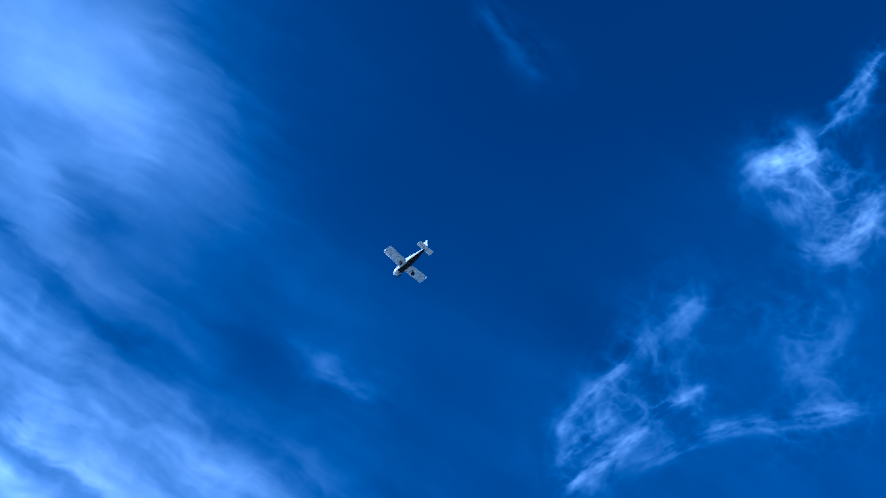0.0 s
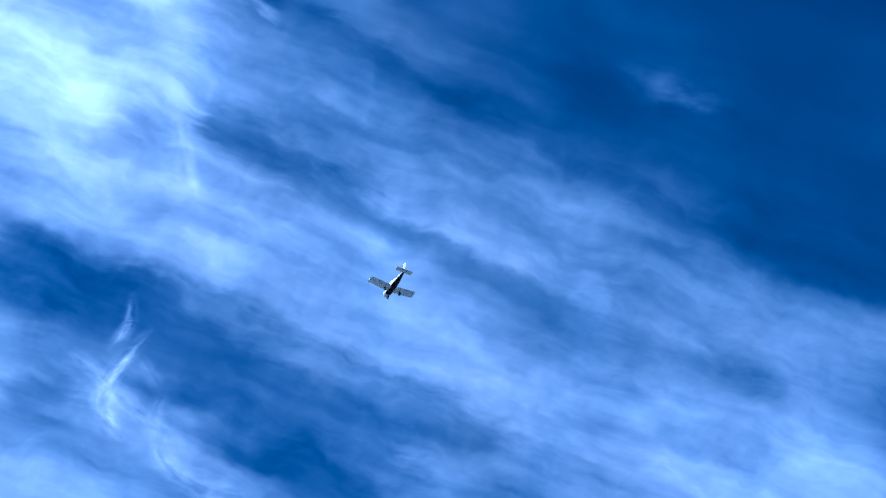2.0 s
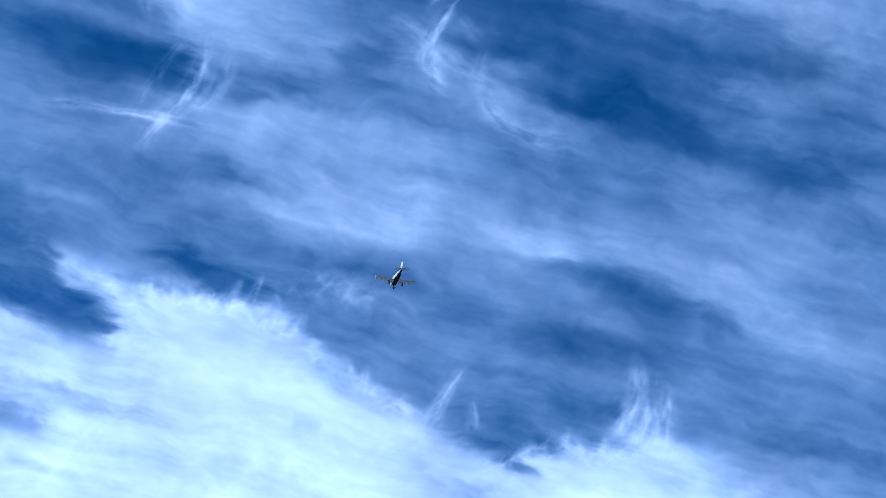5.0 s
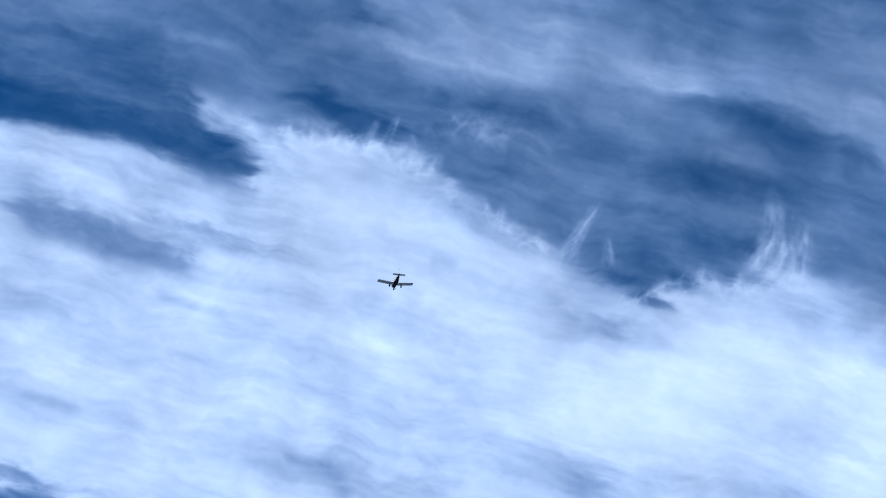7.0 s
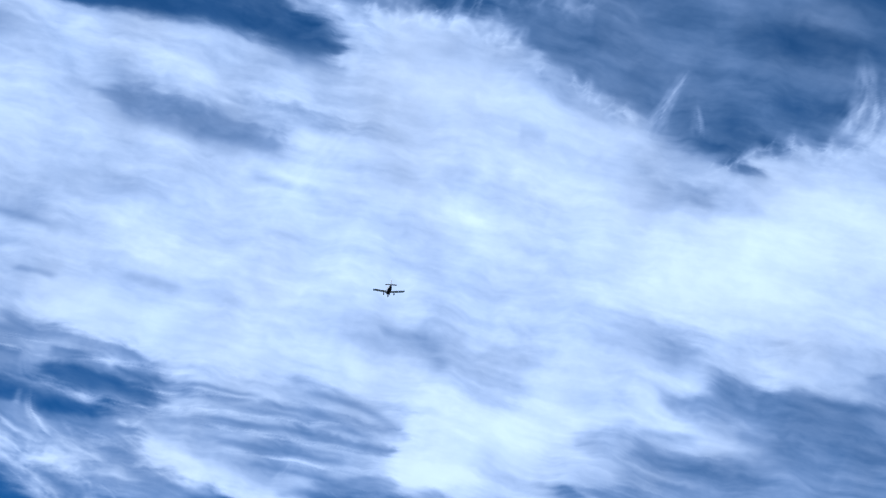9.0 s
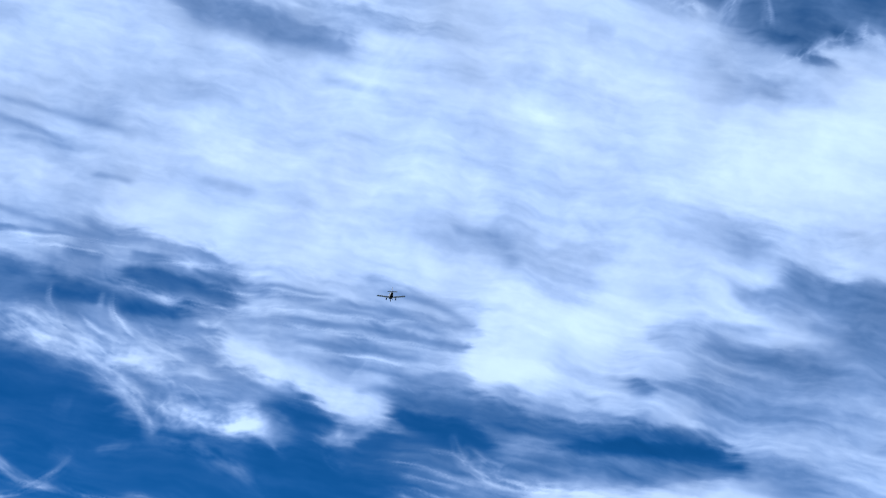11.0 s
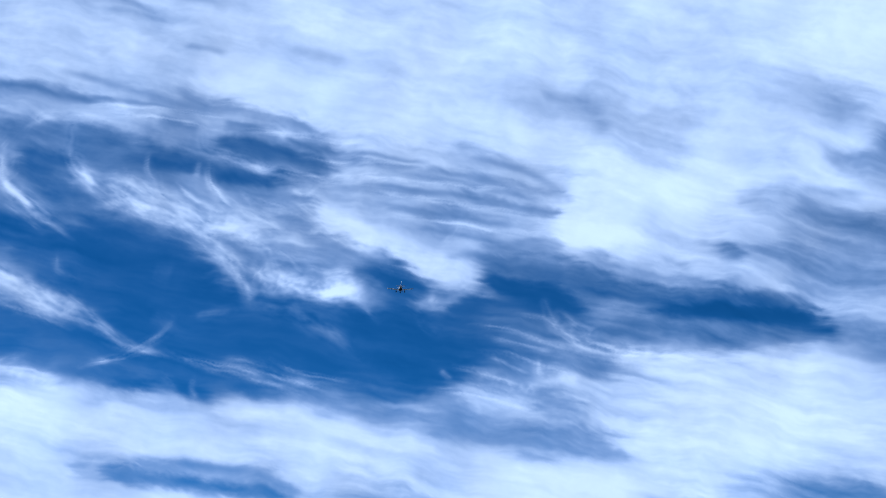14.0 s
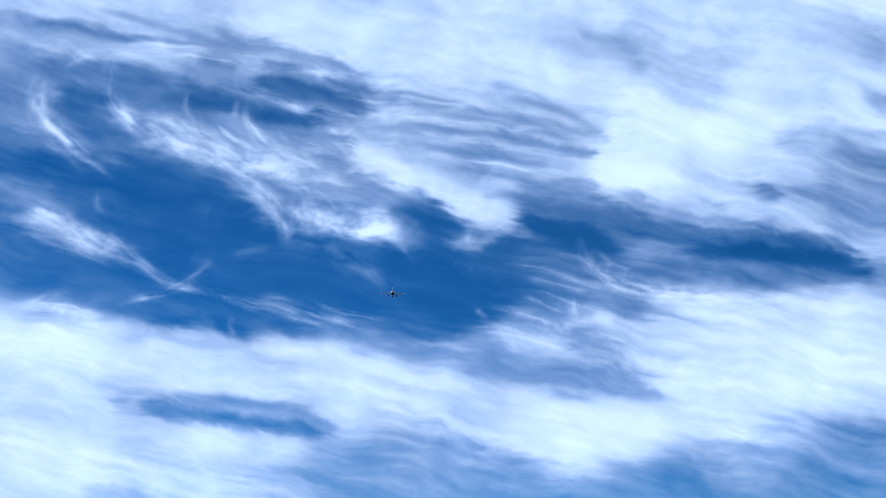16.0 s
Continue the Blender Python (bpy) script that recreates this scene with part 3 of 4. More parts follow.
shade(.86, 0.42, (7.90, 11.63))
shade(.74, 0.38, (9.03, 13.27))
shade(.58, 0.23, (5.26, 7.66))
shade(.66, 0.29, (7.18, 8.67))
shade(.76, 0.34, (9.92, 10.31))
shade(.58, 0.19, (8.56, 10.38))
shade(.62, 0.29, (10.97, 12.06))
shade(.54, 0.29, (12.93, 13.03))
shade(.26, 0.17, (5.79, 6.56), (8.70, 8.39), (11.30, 10.20))
shade(.05, 0.21, (8.11, 7.39), (10.36, 8.99), (12.15, 10.09))
shade(.56, 0.23, (12.58, 11.95))
shade(.72, 0.29, (13.92, 11.69))
shade(.6, 0.25, (14.67, 11.69))
shade(.6, 0.21, (13.13, 11.56))
shade(.46, 0.25, (14.87, 11.17))
shade(.40, 0.21, (8.52, 6.82), (12.08, 9.12))
shade(.09, 0.42, (-10.96, -3.22), (-9.22, -2.74), (-7.12, -3.08))
shade(.09, 0.53, (-6.57, -4.57))
shade(.08, 0.53, (-4.36, -3.23), (-1.72, -1.32), (0.94, 0.60))
shade(.52, 0.32, (-12.22, -1.45), (-10.08, -0.80), (-7.91, -0.15), (-5.28, 1.01))
shade(.48, 0.25, (-8.86, 1.19), (-7.07, 1.28))
shade(.46, 0.25, (-5.74, -0.59), (-3.77, 0.03), (-2.23, 0.88))
shade(.45, 0.19, (-7.23, -0.73), (-5.77, -1.28))
shade(.33, 0.19, (-13.18, -1.91), (-12.35, -2.36))
shade(.30, 0.25, (-14.04, -3.93), (-12.57, -3.49))
shade(.55, 0.19, (-15.03, -3.60))
shade(.58, 0.17, (-15.63, -2.57))
shade(.16, 0.34, (-10.62, -5.13))
shade(.13, 0.38, (-11.16, -7.56))
shade(.16, 0.29, (-8.16, -7.07))
shade(.10, 0.34, (-9.14, -6.45))
shade(.14, 0.29, (2.59, 2.06))
shade(.26, 0.29, (4.66, 3.30))
shade(.48, 0.29, (6.86, 3.96))
shade(.34, 0.25, (7.26, 5.62))
shade(.58, 0.21, (-12.48, -6.81), (-10.72, -6.07))
shade(.38, 0.25, (-13.76, -5.75))
shade(.20, 0.29, (-12.32, -4.92))
shade(.18, 0.34, (-13.42, -4.81))
shade(.08, 0.29, (-8.21, -0.10))
shade(.04, 0.29, (-3.16, -1.55))
shade(.74, 0.17, (-11.10, -10.05), (-9.43, -8.86))
shade(.74, 0.15, (-7.66, -8.09), (-5.09, -6.59))
shade(.92, 0.46, (-9.35, -10.33))
shade(.90, 0.46, (-5.96, -8.26))
shade(.86, 0.25, (-2.80, -5.36), (-0.87, -4.33))
shade(.90, 0.46, (-4.03, -7.66))
shade(.58, 0.17, (-0.28, -3.29))
shade(.60, 0.17, (1.78, -2.42), (3.46, -1.40))
shade(.14, 0.21, (-5.20, -5.71))
shade(.14, 0.19, (-3.11, -4.20))
shade(.30, 0.17, (-1.46, -3.15))
shade(.16, 0.21, (0.95, -1.28))
shade(.06, 0.25, (-1.18, -2.06))
shade(.10, 0.17, (-6.92, -6.96))
shade(.90, 0.29, (-0.40, -4.98), (2.54, -3.48))
shade(.82, 0.17, (3.89, 0.25), (6.01, 1.04))
shade(.56, 0.19, (4.49, 1.28))
shade(.60, 0.17, (3.80, -1.50), (6.51, 0.33), (9.11, 1.92))
shade(.64, 0.13, (6.89, -0.20), (9.74, 1.77))
shade(.60, 0.19, (3.38, -0.92))
shade(.82, 0.25, (7.49, 3.08), (9.05, 4.24))
shade(.62, 0.21, (6.82, 1.77))
shade(.92, 0.46, (10.35, 4.26))
shade(.93, 0.53, (13.21, 7.54))
shade(.90, 0.53, (15.46, 7.95))
shade(.90, 0.53, (12.91, 4.31))
shade(.85, 0.34, (9.93, 3.00))
shade(.97, 0.63, (7.07, -2.34))
shade(.95, 0.53, (9.51, -0.15))
shade(.88, 0.46, (4.69, -2.73))
shade(.85, 0.42, (12.56, 2.96))
shade(.64, 0.29, (14.72, 3.54))
shade(.44, 0.29, (16.79, 4.58))
shade(.40, 0.29, (18.38, 6.06))
shade(.54, 0.29, (13.48, 1.63))
shade(.86, 0.38, (17.40, 7.31))
shade(.36, 0.13, (-5.19, -9.99), (-3.35, -8.93), (-1.94, -8.32), (-0.16, -7.31))
shade(.62, 0.11, (-4.21, -8.84), (-1.28, -7.06))
shade(.62, 0.15, (-6.17, -10.43))
shade(.88, 0.25, (-7.40, -11.53))
shade(.92, 0.53, (-7.30, -13.01))
shade(.93, 0.38, (-3.19, -10.20))
shade(.86, 0.34, (1.22, -5.36))
shade(.66, 0.25, (3.61, -4.97))
shade(.76, 0.25, (1.12, -7.06))
shade(.52, 0.25, (5.12, -4.46))
shade(.82, 0.25, (-6.87, -9.84))
shade(.86, 0.25, (-0.72, -8.18))
shade(.92, 0.53, (-6.49, -14.44))
shade(.80, 0.42, (-2.45, -11.80))
shade(.55, 0.42, (3.31, -6.90))
shade(.48, 0.53, (7.32, -4.25))
shade(.40, 0.53, (12.77, -0.72))
shade(.50, 0.42, (16.45, 3.25))
shade(.6, 0.84, (-1.82, -13.69))
shade(.45, 1.05, (10.68, -5.25))
shade(.45, 0.84, (18.69, 1.78))
tuft(.34, 0.08, 0.08, (-5.75, 3.92), (-2.67, 5.61), (1.24, 8.02))
tuft(.34, 0.08, 0.08, (-4.31, 4.15), (-1.35, 5.64), (2.54, 7.70))
tuft(.32, 0.08, 0.08, (-2.85, 3.99), (0.06, 5.55), (2.77, 6.84))
tuft(.30, 0.08, 0.08, (-6.63, 4.03), (-4.89, 4.97), (-2.56, 6.57))
tuft(.30, 0.08, 0.08, (-9.47, 3.17), (-7.07, 4.65), (-4.35, 6.08))
tuft(.28, 0.08, 0.08, (-13.76, 0.77), (-11.44, 2.25), (-9.99, 2.79))
tuft(.28, 0.08, 0.08, (-14.78, 0.40), (-12.20, 2.23), (-9.33, 3.73))
tuft(.34, 0.08, 0.11, (2.56, -0.52), (4.49, 0.53), (7.01, 1.51))
tuft(.34, 0.06, 0.08, (2.72, 0.75), (3.99, 1.24), (5.50, 1.75))
tuft(.32, 0.06, 0.08, (3.79, 2.26), (5.54, 2.81), (7.30, 3.34))
tuft(.3, 0.06, 0.08, (2.33, 2.42), (3.90, 3.23), (5.60, 3.85))
tuft(.3, 0.06, 0.08, (7.32, 4.44), (9.10, 5.28), (11.25, 6.30))
tuft(.26, 0.06, 0.08, (7.46, 3.87), (8.80, 4.59), (10.42, 5.27))
tuft(.3, 0.06, 0.11, (10.07, 6.49), (12.71, 8.24), (15.01, 10.00))
tuft(.3, 0.08, 0.13, (-12.43, -1.88), (-10.98, -1.74), (-9.10, -1.08), (-7.25, -0.34))
tuft(.28, 0.06, 0.11, (-11.98, -0.32), (-11.12, -0.62), (-9.63, -0.33))
tuft(.3, 0.06, 0.11, (-9.92, 0.27), (-8.94, 0.18), (-7.58, 0.50))
tuft(.3, 0.06, 0.11, (-8.67, 0.92), (-7.36, 0.93), (-5.75, 1.30))
tuft(.28, 0.06, 0.11, (-7.33, 1.63), (-5.72, 2.00), (-3.86, 2.40))
tuft(.2, 0.06, 0.11, (-9.19, -0.95), (-7.73, -0.96), (-6.55, -1.31))
tuft(.26, 0.06, 0.11, (-6.07, 0.25), (-5.12, 0.41), (-3.96, 0.30))
tuft(.24, 0.06, 0.11, (-4.22, 0.65), (-3.32, 0.90), (-2.68, 1.50))
tuft(.24, 0.06, 0.11, (-2.45, 0.44), (-1.55, 0.69), (-0.64, 0.54))
tuft(.24, 0.06, 0.11, (-13.92, -4.11), (-12.84, -3.83), (-11.86, -3.76))
tuft(.24, 0.06, 0.08, (-14.82, -4.26), (-13.86, -4.19), (-12.82, -4.22))
tuft(.28, 0.06, 0.11, (-12.41, -6.21), (-11.27, -6.02), (-9.65, -5.75))
tuft(.26, 0.06, 0.11, (-12.56, -7.40), (-11.15, -6.88), (-9.83, -6.56))
tuft(.3, 0.06, 0.08, (-6.19, -5.09), (-4.37, -4.31), (-2.69, -3.68))
tuft(.28, 0.06, 0.08, (-4.43, -4.22), (-2.39, -3.36), (-0.15, -2.74))
tuft(.26, 0.06, 0.08, (-3.10, -3.12), (-1.54, -2.67), (0.06, -1.92))
tuft(.28, 0.08, 0.13, (-10.89, -5.47), (-9.16, -5.71), (-7.59, -5.71), (-5.85, -5.19))
tuft(.30, 0.06, 0.11, (-8.72, -7.54), (-7.88, -6.38), (-7.20, -5.16), (-6.94, -4.24))
tuft(.26, 0.08, 0.11, (-8.95, -6.17), (-7.93, -5.96), (-6.77, -5.38))
tuft(0.55, 0.19, 0.34, (-14.29, -0.31), (-13.64, -1.17), (-12.97, -1.48), (-11.92, -1.50), (-10.53, -1.27), (-9.08, -0.73), (-7.44, -0.07), (-5.03, 1.22))
tuft(0.47, 0.25, 0.19, (-16.06, -1.68), (-15.81, -2.85), (-15.03, -3.60), (-13.72, -3.68), (-12.29, -3.46))
tuft(0.27, 0.13, 0.17, (-15.62, -1.74), (-15.40, -0.54), (-14.20, 0.30), (-12.57, 1.08))
tuft(0.44, 0.15, 0.17, (-10.33, 2.53), (-9.87, 2.06), (-9.08, 2.24), (-7.37, 2.82), (-5.42, 3.83), (-2.30, 6.22))
tuft(0.44, 0.08, 0.27, (-9.50, 1.72), (-8.95, 1.12), (-8.07, 0.82), (-6.82, 0.92), (-5.03, 1.22))
tuft(0.30, 0.06, 0.08, (-11.50, 0.66), (-11.12, 0.05), (-10.52, -0.18))
tuft(0.34, 0.13, 0.21, (-10.71, 0.09), (-10.10, -0.41), (-8.62, -0.26), (-6.89, 0.28))
tuft(0.28, 0.06, 0.08, (-9.74, 1.54), (-9.42, 0.86))
tuft(0.38, 0.19, 0.29, (-11.94, -0.75), (-10.24, -0.57), (-8.64, -0.06))
tuft(0.52, 0.19, 0.25, (-8.89, -0.81), (-7.41, -0.86), (-6.20, -1.06), (-5.15, -1.70))
tuft(0.32, 0.25, 0.38, (-6.72, -0.89), (-5.50, -0.55), (-4.19, -0.14), (-3.00, 0.45))
tuft(0.47, 0.11, 0.17, (-5.70, -1.37), (-4.96, -1.59))
tuft(0.52, 0.27, 0.38, (-4.30, -0.35), (-3.58, -0.23), (-2.16, 0.79), (-1.70, 1.45))
tuft(0.43, 0.17, 0.25, (-3.52, 0.62), (-2.28, 1.51))
tuft(0.25, 0.13, 0.21, (-5.43, 0.10), (-4.66, -0.53))
tuft(0.21, 0.11, 0.17, (-2.55, 1.32), (-1.40, 0.66))
tuft(0.25, 0.13, 0.17, (-6.96, 0.01), (-5.83, 0.29), (-5.21, -0.12))
tuft(0.19, 0.25, 0.29, (-5.08, -1.86), (-3.42, -1.20), (-1.49, -0.89), (-0.46, -1.00))
tuft(0.38, 0.08, 0.11, (-6.31, 2.64), (-5.72, 2.75), (-5.58, 3.37))
tuft(0.43, 0.11, 0.19, (-6.12, 2.19), (-4.28, 2.23), (-2.24, 2.57))
tuft(0.38, 0.19, 0.32, (-5.62, 2.61), (-3.57, 2.74), (-1.64, 3.06), (0.94, 3.78))
tuft(0.43, 0.27, 0.36, (-0.65, 3.18), (0.69, 3.93), (1.59, 3.88))
tuft(0.21, 0.08, 0.13, (0.49, 1.49), (1.52, 1.37))
tuft(0.21, 0.08, 0.13, (-0.45, 5.59), (-0.23, 5.02), (-0.41, 4.16))
tuft(0.59, 0.13, 0.25, (4.24, 4.81), (4.98, 4.34), (6.24, 4.45), (7.88, 5.13), (10.01, 6.58), (12.87, 8.74))
tuft(0.27, 0.13, 0.17, (4.90, 4.83), (6.18, 4.90), (6.53, 5.35))
tuft(0.23, 0.06, 0.08, (3.62, 3.81), (4.67, 4.39), (5.47, 4.11))
tuft(0.27, 0.13, 0.19, (4.44, 3.41), (6.49, 4.10), (8.48, 5.03), (10.64, 6.06))
tuft(0.52, 0.08, 0.11, (5.16, 2.90), (5.62, 2.51), (5.94, 2.56))
tuft(0.43, 0.15, 0.21, (6.18, 2.97), (7.06, 3.11))
tuft(0.30, 0.06, 0.11, (3.39, 1.89), (4.46, 2.07), (5.42, 2.31))
tuft(0.34, 0.06, 0.08, (2.41, 0.37), (3.02, 0.27))
tuft(0.27, 0.11, 0.17, (2.99, 0.19), (4.68, 1.02), (7.00, 1.71))
tuft(0.24, 0.06, 0.11, (3.12, 2.45), (4.37, 2.95), (5.79, 3.59))
tuft(0.34, 0.19, 0.11, (-13.84, -6.68), (-12.28, -6.38), (-10.61, -6.20), (-9.05, -5.85), (-7.99, -5.87), (-7.21, -5.43))
tuft(0.34, 0.08, 0.11, (-8.46, -7.08), (-7.73, -6.22), (-7.19, -5.42))
tuft(0.28, 0.08, 0.15, (-6.96, -5.20), (-5.72, -5.02), (-4.24, -4.48), (-1.93, -3.62), (-0.07, -3.40))
tuft(0.27, 0.11, 0.13, (-4.96, -4.41), (-3.32, -3.55), (-1.53, -3.06), (0.13, -2.19))
tuft(0.43, 0.06, 0.08, (-5.10, -5.32), (-4.88, -5.75), (-4.46, -5.92))
tuft(0.21, 0.08, 0.11, (-6.21, -5.96), (-5.24, -6.20))
tuft(0.52, 0.25, 0.34, (-13.93, -6.56), (-11.83, -6.31), (-10.46, -5.88))
tuft(0.40, 0.17, 0.25, (-13.45, -7.22), (-11.90, -6.90), (-10.38, -6.35))
tuft(0.32, 0.08, 0.11, (-11.29, -9.45), (-10.07, -8.69), (-8.97, -8.25))
tuft(0.13, 0.19, 0.25, (-7.86, -4.43), (-6.72, -4.19))
tuft(0.17, 0.13, 0.17, (-6.46, -3.46), (-5.34, -2.43))
tuft(0.11, 0.25, 0.29, (-8.80, -2.96), (-7.98, -2.63))
tuft(0.17, 0.11, 0.15, (-12.05, -4.58), (-11.52, -5.13), (-10.52, -4.92))
tuft(0.33, 0.11, 0.08, (-10.76, -8.46), (-11.22, -9.21), (-11.62, -9.69))
tuft(0.28, 0.08, 0.13, (-9.57, -0.42), (-8.09, -0.28), (-7.41, -0.86))
tuft(0.24, 0.08, 0.15, (-12.34, -1.27), (-11.08, -0.87), (-10.02, -0.89))
tuft(0.24, 0.08, 0.15, (-8.10, 1.61), (-6.90, 1.41), (-5.59, 1.82))
tuft(0.28, 0.13, 0.21, (6.98, 5.27), (7.93, 5.43), (9.09, 6.03))
tuft(0.19, 0.13, 0.17, (5.52, 5.82), (7.34, 6.62), (8.45, 6.91))
lace(.45, 0.29, (-5.37, -0.72), (-3.71, -0.06), (-2.29, 0.97))
lace(.35, 0.29, (-11.12, -1.17), (-9.20, -0.56))
lace(.35, 0.29, (-8.04, 0.03), (-6.44, 0.39))
lace(.3, 0.25, (-6.50, -1.01))
lace(.3, 0.25, (-15.24, -2.95), (-14.78, -3.96))
lace(.3, 0.29, (-12.16, -6.56), (-10.57, -5.91))
lace(.3, 0.17, (-11.29, -9.79), (-10.31, -9.06), (-9.12, -8.58))
lace(.3, 0.17, (4.01, 1.20), (5.68, 1.88), (6.95, 3.09))
lace(.25, 0.21, (5.03, 4.65), (6.28, 4.76))
lace(.25, 0.29, (-0.19, 3.29), (1.31, 3.84))
lace(.5, 0.21, (0.78, 2.51))
shade(.76, 0.46, (-11.34, 10.11))
shade(.70, 0.46, (5.35, 22.48))
shade(.74, 0.25, (-14.14, 6.70), (-10.86, 7.53))
shade(.74, 0.21, (-17.03, 3.94), (-14.13, 4.82))
shade(.70, 0.19, (-15.66, 1.20), (-12.54, 2.51), (-9.84, 3.45))
rift(.18, 0.13, (-17.68, 4.91), (-14.95, 6.03), (-12.11, 7.09))
rift(.16, 0.13, (-18.85, 4.12), (-16.05, 4.69), (-13.58, 5.50))
rift(.18, 0.11, (-12.80, 4.74), (-11.08, 5.60))
rift(.16, 0.13, (-16.13, 1.17), (-12.54, 2.51), (-9.67, 3.58))
rift(.12, 0.17, (-8.28, 12.85), (-4.99, 14.15))
rift(.14, 0.17, (-0.71, 11.12), (1.53, 12.45))
rift(.12, 0.15, (-9.73, 7.02), (-7.10, 8.13))
rift(.14, 0.13, (-16.14, 4.09), (-12.45, 6.08))
rift(.16, 0.11, (-1.79, 7.41), (0.41, 8.45), (2.33, 8.76))
rift(.14, 0.11, (-3.00, 5.73), (-0.03, 7.19), (2.05, 8.02))
rift(.22, 0.08, (-5.04, 4.05), (-1.92, 5.69), (1.13, 7.43))
rift(.22, 0.08, (-3.48, 4.11), (-0.66, 5.44), (2.07, 6.87))
rift(.2, 0.08, (-6.86, 4.35), (-4.52, 5.56), (-2.20, 6.83))
rift(.2, 0.08, (-1.90, 4.16), (0.52, 5.29), (2.28, 6.21))
rift(.18, 0.08, (-15.46, 0.29), (-13.00, 1.89), (-10.32, 3.27))
rift(.18, 0.08, (2.55, -0.13), (4.49, 1.28), (5.74, 1.79))
rift(.16, 0.08, (6.57, 3.62), (8.54, 4.59), (10.33, 5.39))
rift(.28, 0.11, (-17.84, -0.95), (-16.70, -0.08), (-15.54, 0.41), (-13.50, 1.32))
rift(.26, 0.13, (-12.12, 1.93), (-10.24, 2.60))
rift(.26, 0.11, (-9.17, 3.12), (-6.56, 3.92))
rift(.26, 0.08, (-7.77, 4.14), (-5.87, 4.64))
rift(.18, 0.11, (-5.45, 4.62), (-2.40, 6.50))
rift(.16, 0.11, (-5.30, 3.65), (-3.40, 4.75), (-1.48, 5.82))
rift(.2, 0.11, (-3.02, 4.22), (-1.05, 5.23))
rift(.16, 0.13, (0.71, 5.03), (2.42, 6.40))
rift(.24, 0.13, (-5.57, -9.48), (-3.39, -8.17), (-0.54, -6.61))
rift(.16, 0.11, (3.49, -1.06), (5.32, 0.13), (7.16, 1.29))
rift(.16, 0.11, (4.88, -1.13), (7.61, 0.66))
rift(.14, 0.11, (-0.09, 3.90), (1.58, 5.33))
rift(.3, 0.11, (-13.32, -6.36), (-11.98, -5.75), (-11.06, -5.59))
rift(.14, 0.11, (-1.34, -3.33), (0.53, -2.92), (2.78, -1.57))
rift(.14, 0.13, (5.47, 7.00), (7.56, 8.14))
rift(.14, 0.13, (9.55, 13.27), (12.03, 14.75))
rift(.14, 0.13, (9.27, 13.99), (11.52, 15.43))


def chart(u, v):
    """Density read off the coarse chart."""
    table = dense / heavy
    x = np.clip((u + 23) / 46 * 255, 0, 254.999)
    y = np.clip((v + 21) / 108 * 599, 0, 598.999)
    i, j = x.astype(int), y.astype(int)
    fx, fy = x - i, y - j
    return ((table[i, j] * (1 - fy) + table[i, j + 1] * fy) * (1 - fx) + (table[i + 1, j] * (1 - fy) + table[i + 1, j + 1] * fy) * fx)


# torn along the wind, billowed across it
tear = 0.55 * fractal(GA * 0.2, GB * 1.3, 141, 4, 0.6)
soft = 1 - 0.7 * smooth(46, 52, B)    # hardly any grain overhead
fray = fractal(GA * 0.7, GB * 2.4, 201, 4, 0.6)
base = chart(U + (tear + 0.16 * fray) * math.cos(LEAN) + 0.16 * CURL_U - 0.05 * fray, V + (tear + 0.16 * fray) * math.sin(LEAN) + 0.16 * CURL_V + 0.09 * fray)
upper = smooth(20, 26, B)
low = 1 - smooth(5, 12, B)            # finer combing low in the sky
patch = smooth(-0.35, 0.45, fractal(U * 0.16, V * 0.16, 121, 3))
loose = 0.25 + 3.0 * base * (1 - base)              # half-thick cloud shows its grain best
grain = loose * soft * ((0.11 + 0.04 * low) * fibre + (0.075 - 0.02 * low) * puff + 0.03 * fluff + (0.022 + 0.10 * low * (0.4 + 0.6 * patch)) * comb + (0.05 - 0.03 * upper) * fray)
thickness = base + grain * smooth(0.0, 0.12, base)
thickness = np.clip(thickness, 0, 1) * (1 - np.clip(rifts, 0, 1) * 1.2)
thickness = 1 - (1 - thickness) * (1 - np.clip(threads, 0, 0.9))
thickness = 0.98 * np.clip(thickness, 0, 1) * smooth(0, 3, 23 - np.abs(U)) * smooth(0, 4, V + 21) * smooth(0, 4, 87 - V)


def cloud_sheet(name, label, low, high, mat):
    """The part of the cloud that lies between two lines across the wind-drawn sky."""
    u, v = np.radians(U), np.radians(V)
    way = (np.cos(u)[..., None] * (np.cos(v)[..., None] * FORE + np.sin(v)[..., None] * HIGH)
           + np.sin(u)[..., None] * SIDE)
    line = V * math.cos(LEAN) - U * math.sin(LEAN) - 0.2 * (U - 2) * (V < 9)
    rows, cols = U.shape
    i = np.arange(rows * cols).reshape(rows, cols)
    keep = (line[:-1, :-1] >= low) & (line[:-1, :-1] < high)
    quads = np.stack([i[:-1, :-1], i[1:, :-1], i[1:, 1:], i[:-1, 1:]], -1)[keep]
    used, quads = np.unique(quads, return_inverse=True)
    quads = quads.reshape(-1, 4)
    me = bpy.data.meshes.new(name)
    me.vertices.add(len(used))
    me.vertices.foreach_set("co", (way.reshape(-1, 3)[used] * FAR).ravel())
    me.loops.add(quads.size)
    me.loops.foreach_set("vertex_index", quads.ravel())
    me.polygons.add(len(quads))
    me.polygons.foreach_set("loop_start", np.arange(0, quads.size, 4))
    me.update(calc_edges=True)
    me.attributes.new("thickness", "FLOAT", "POINT").data.foreach_set("value", thickness.ravel()[used].astype(np.float32))
    me.materials.append(mat)
    ob = new(name, me)
    ob.location = CENTRE
    return tagged(ob, label, "cloud", kind="stuff")


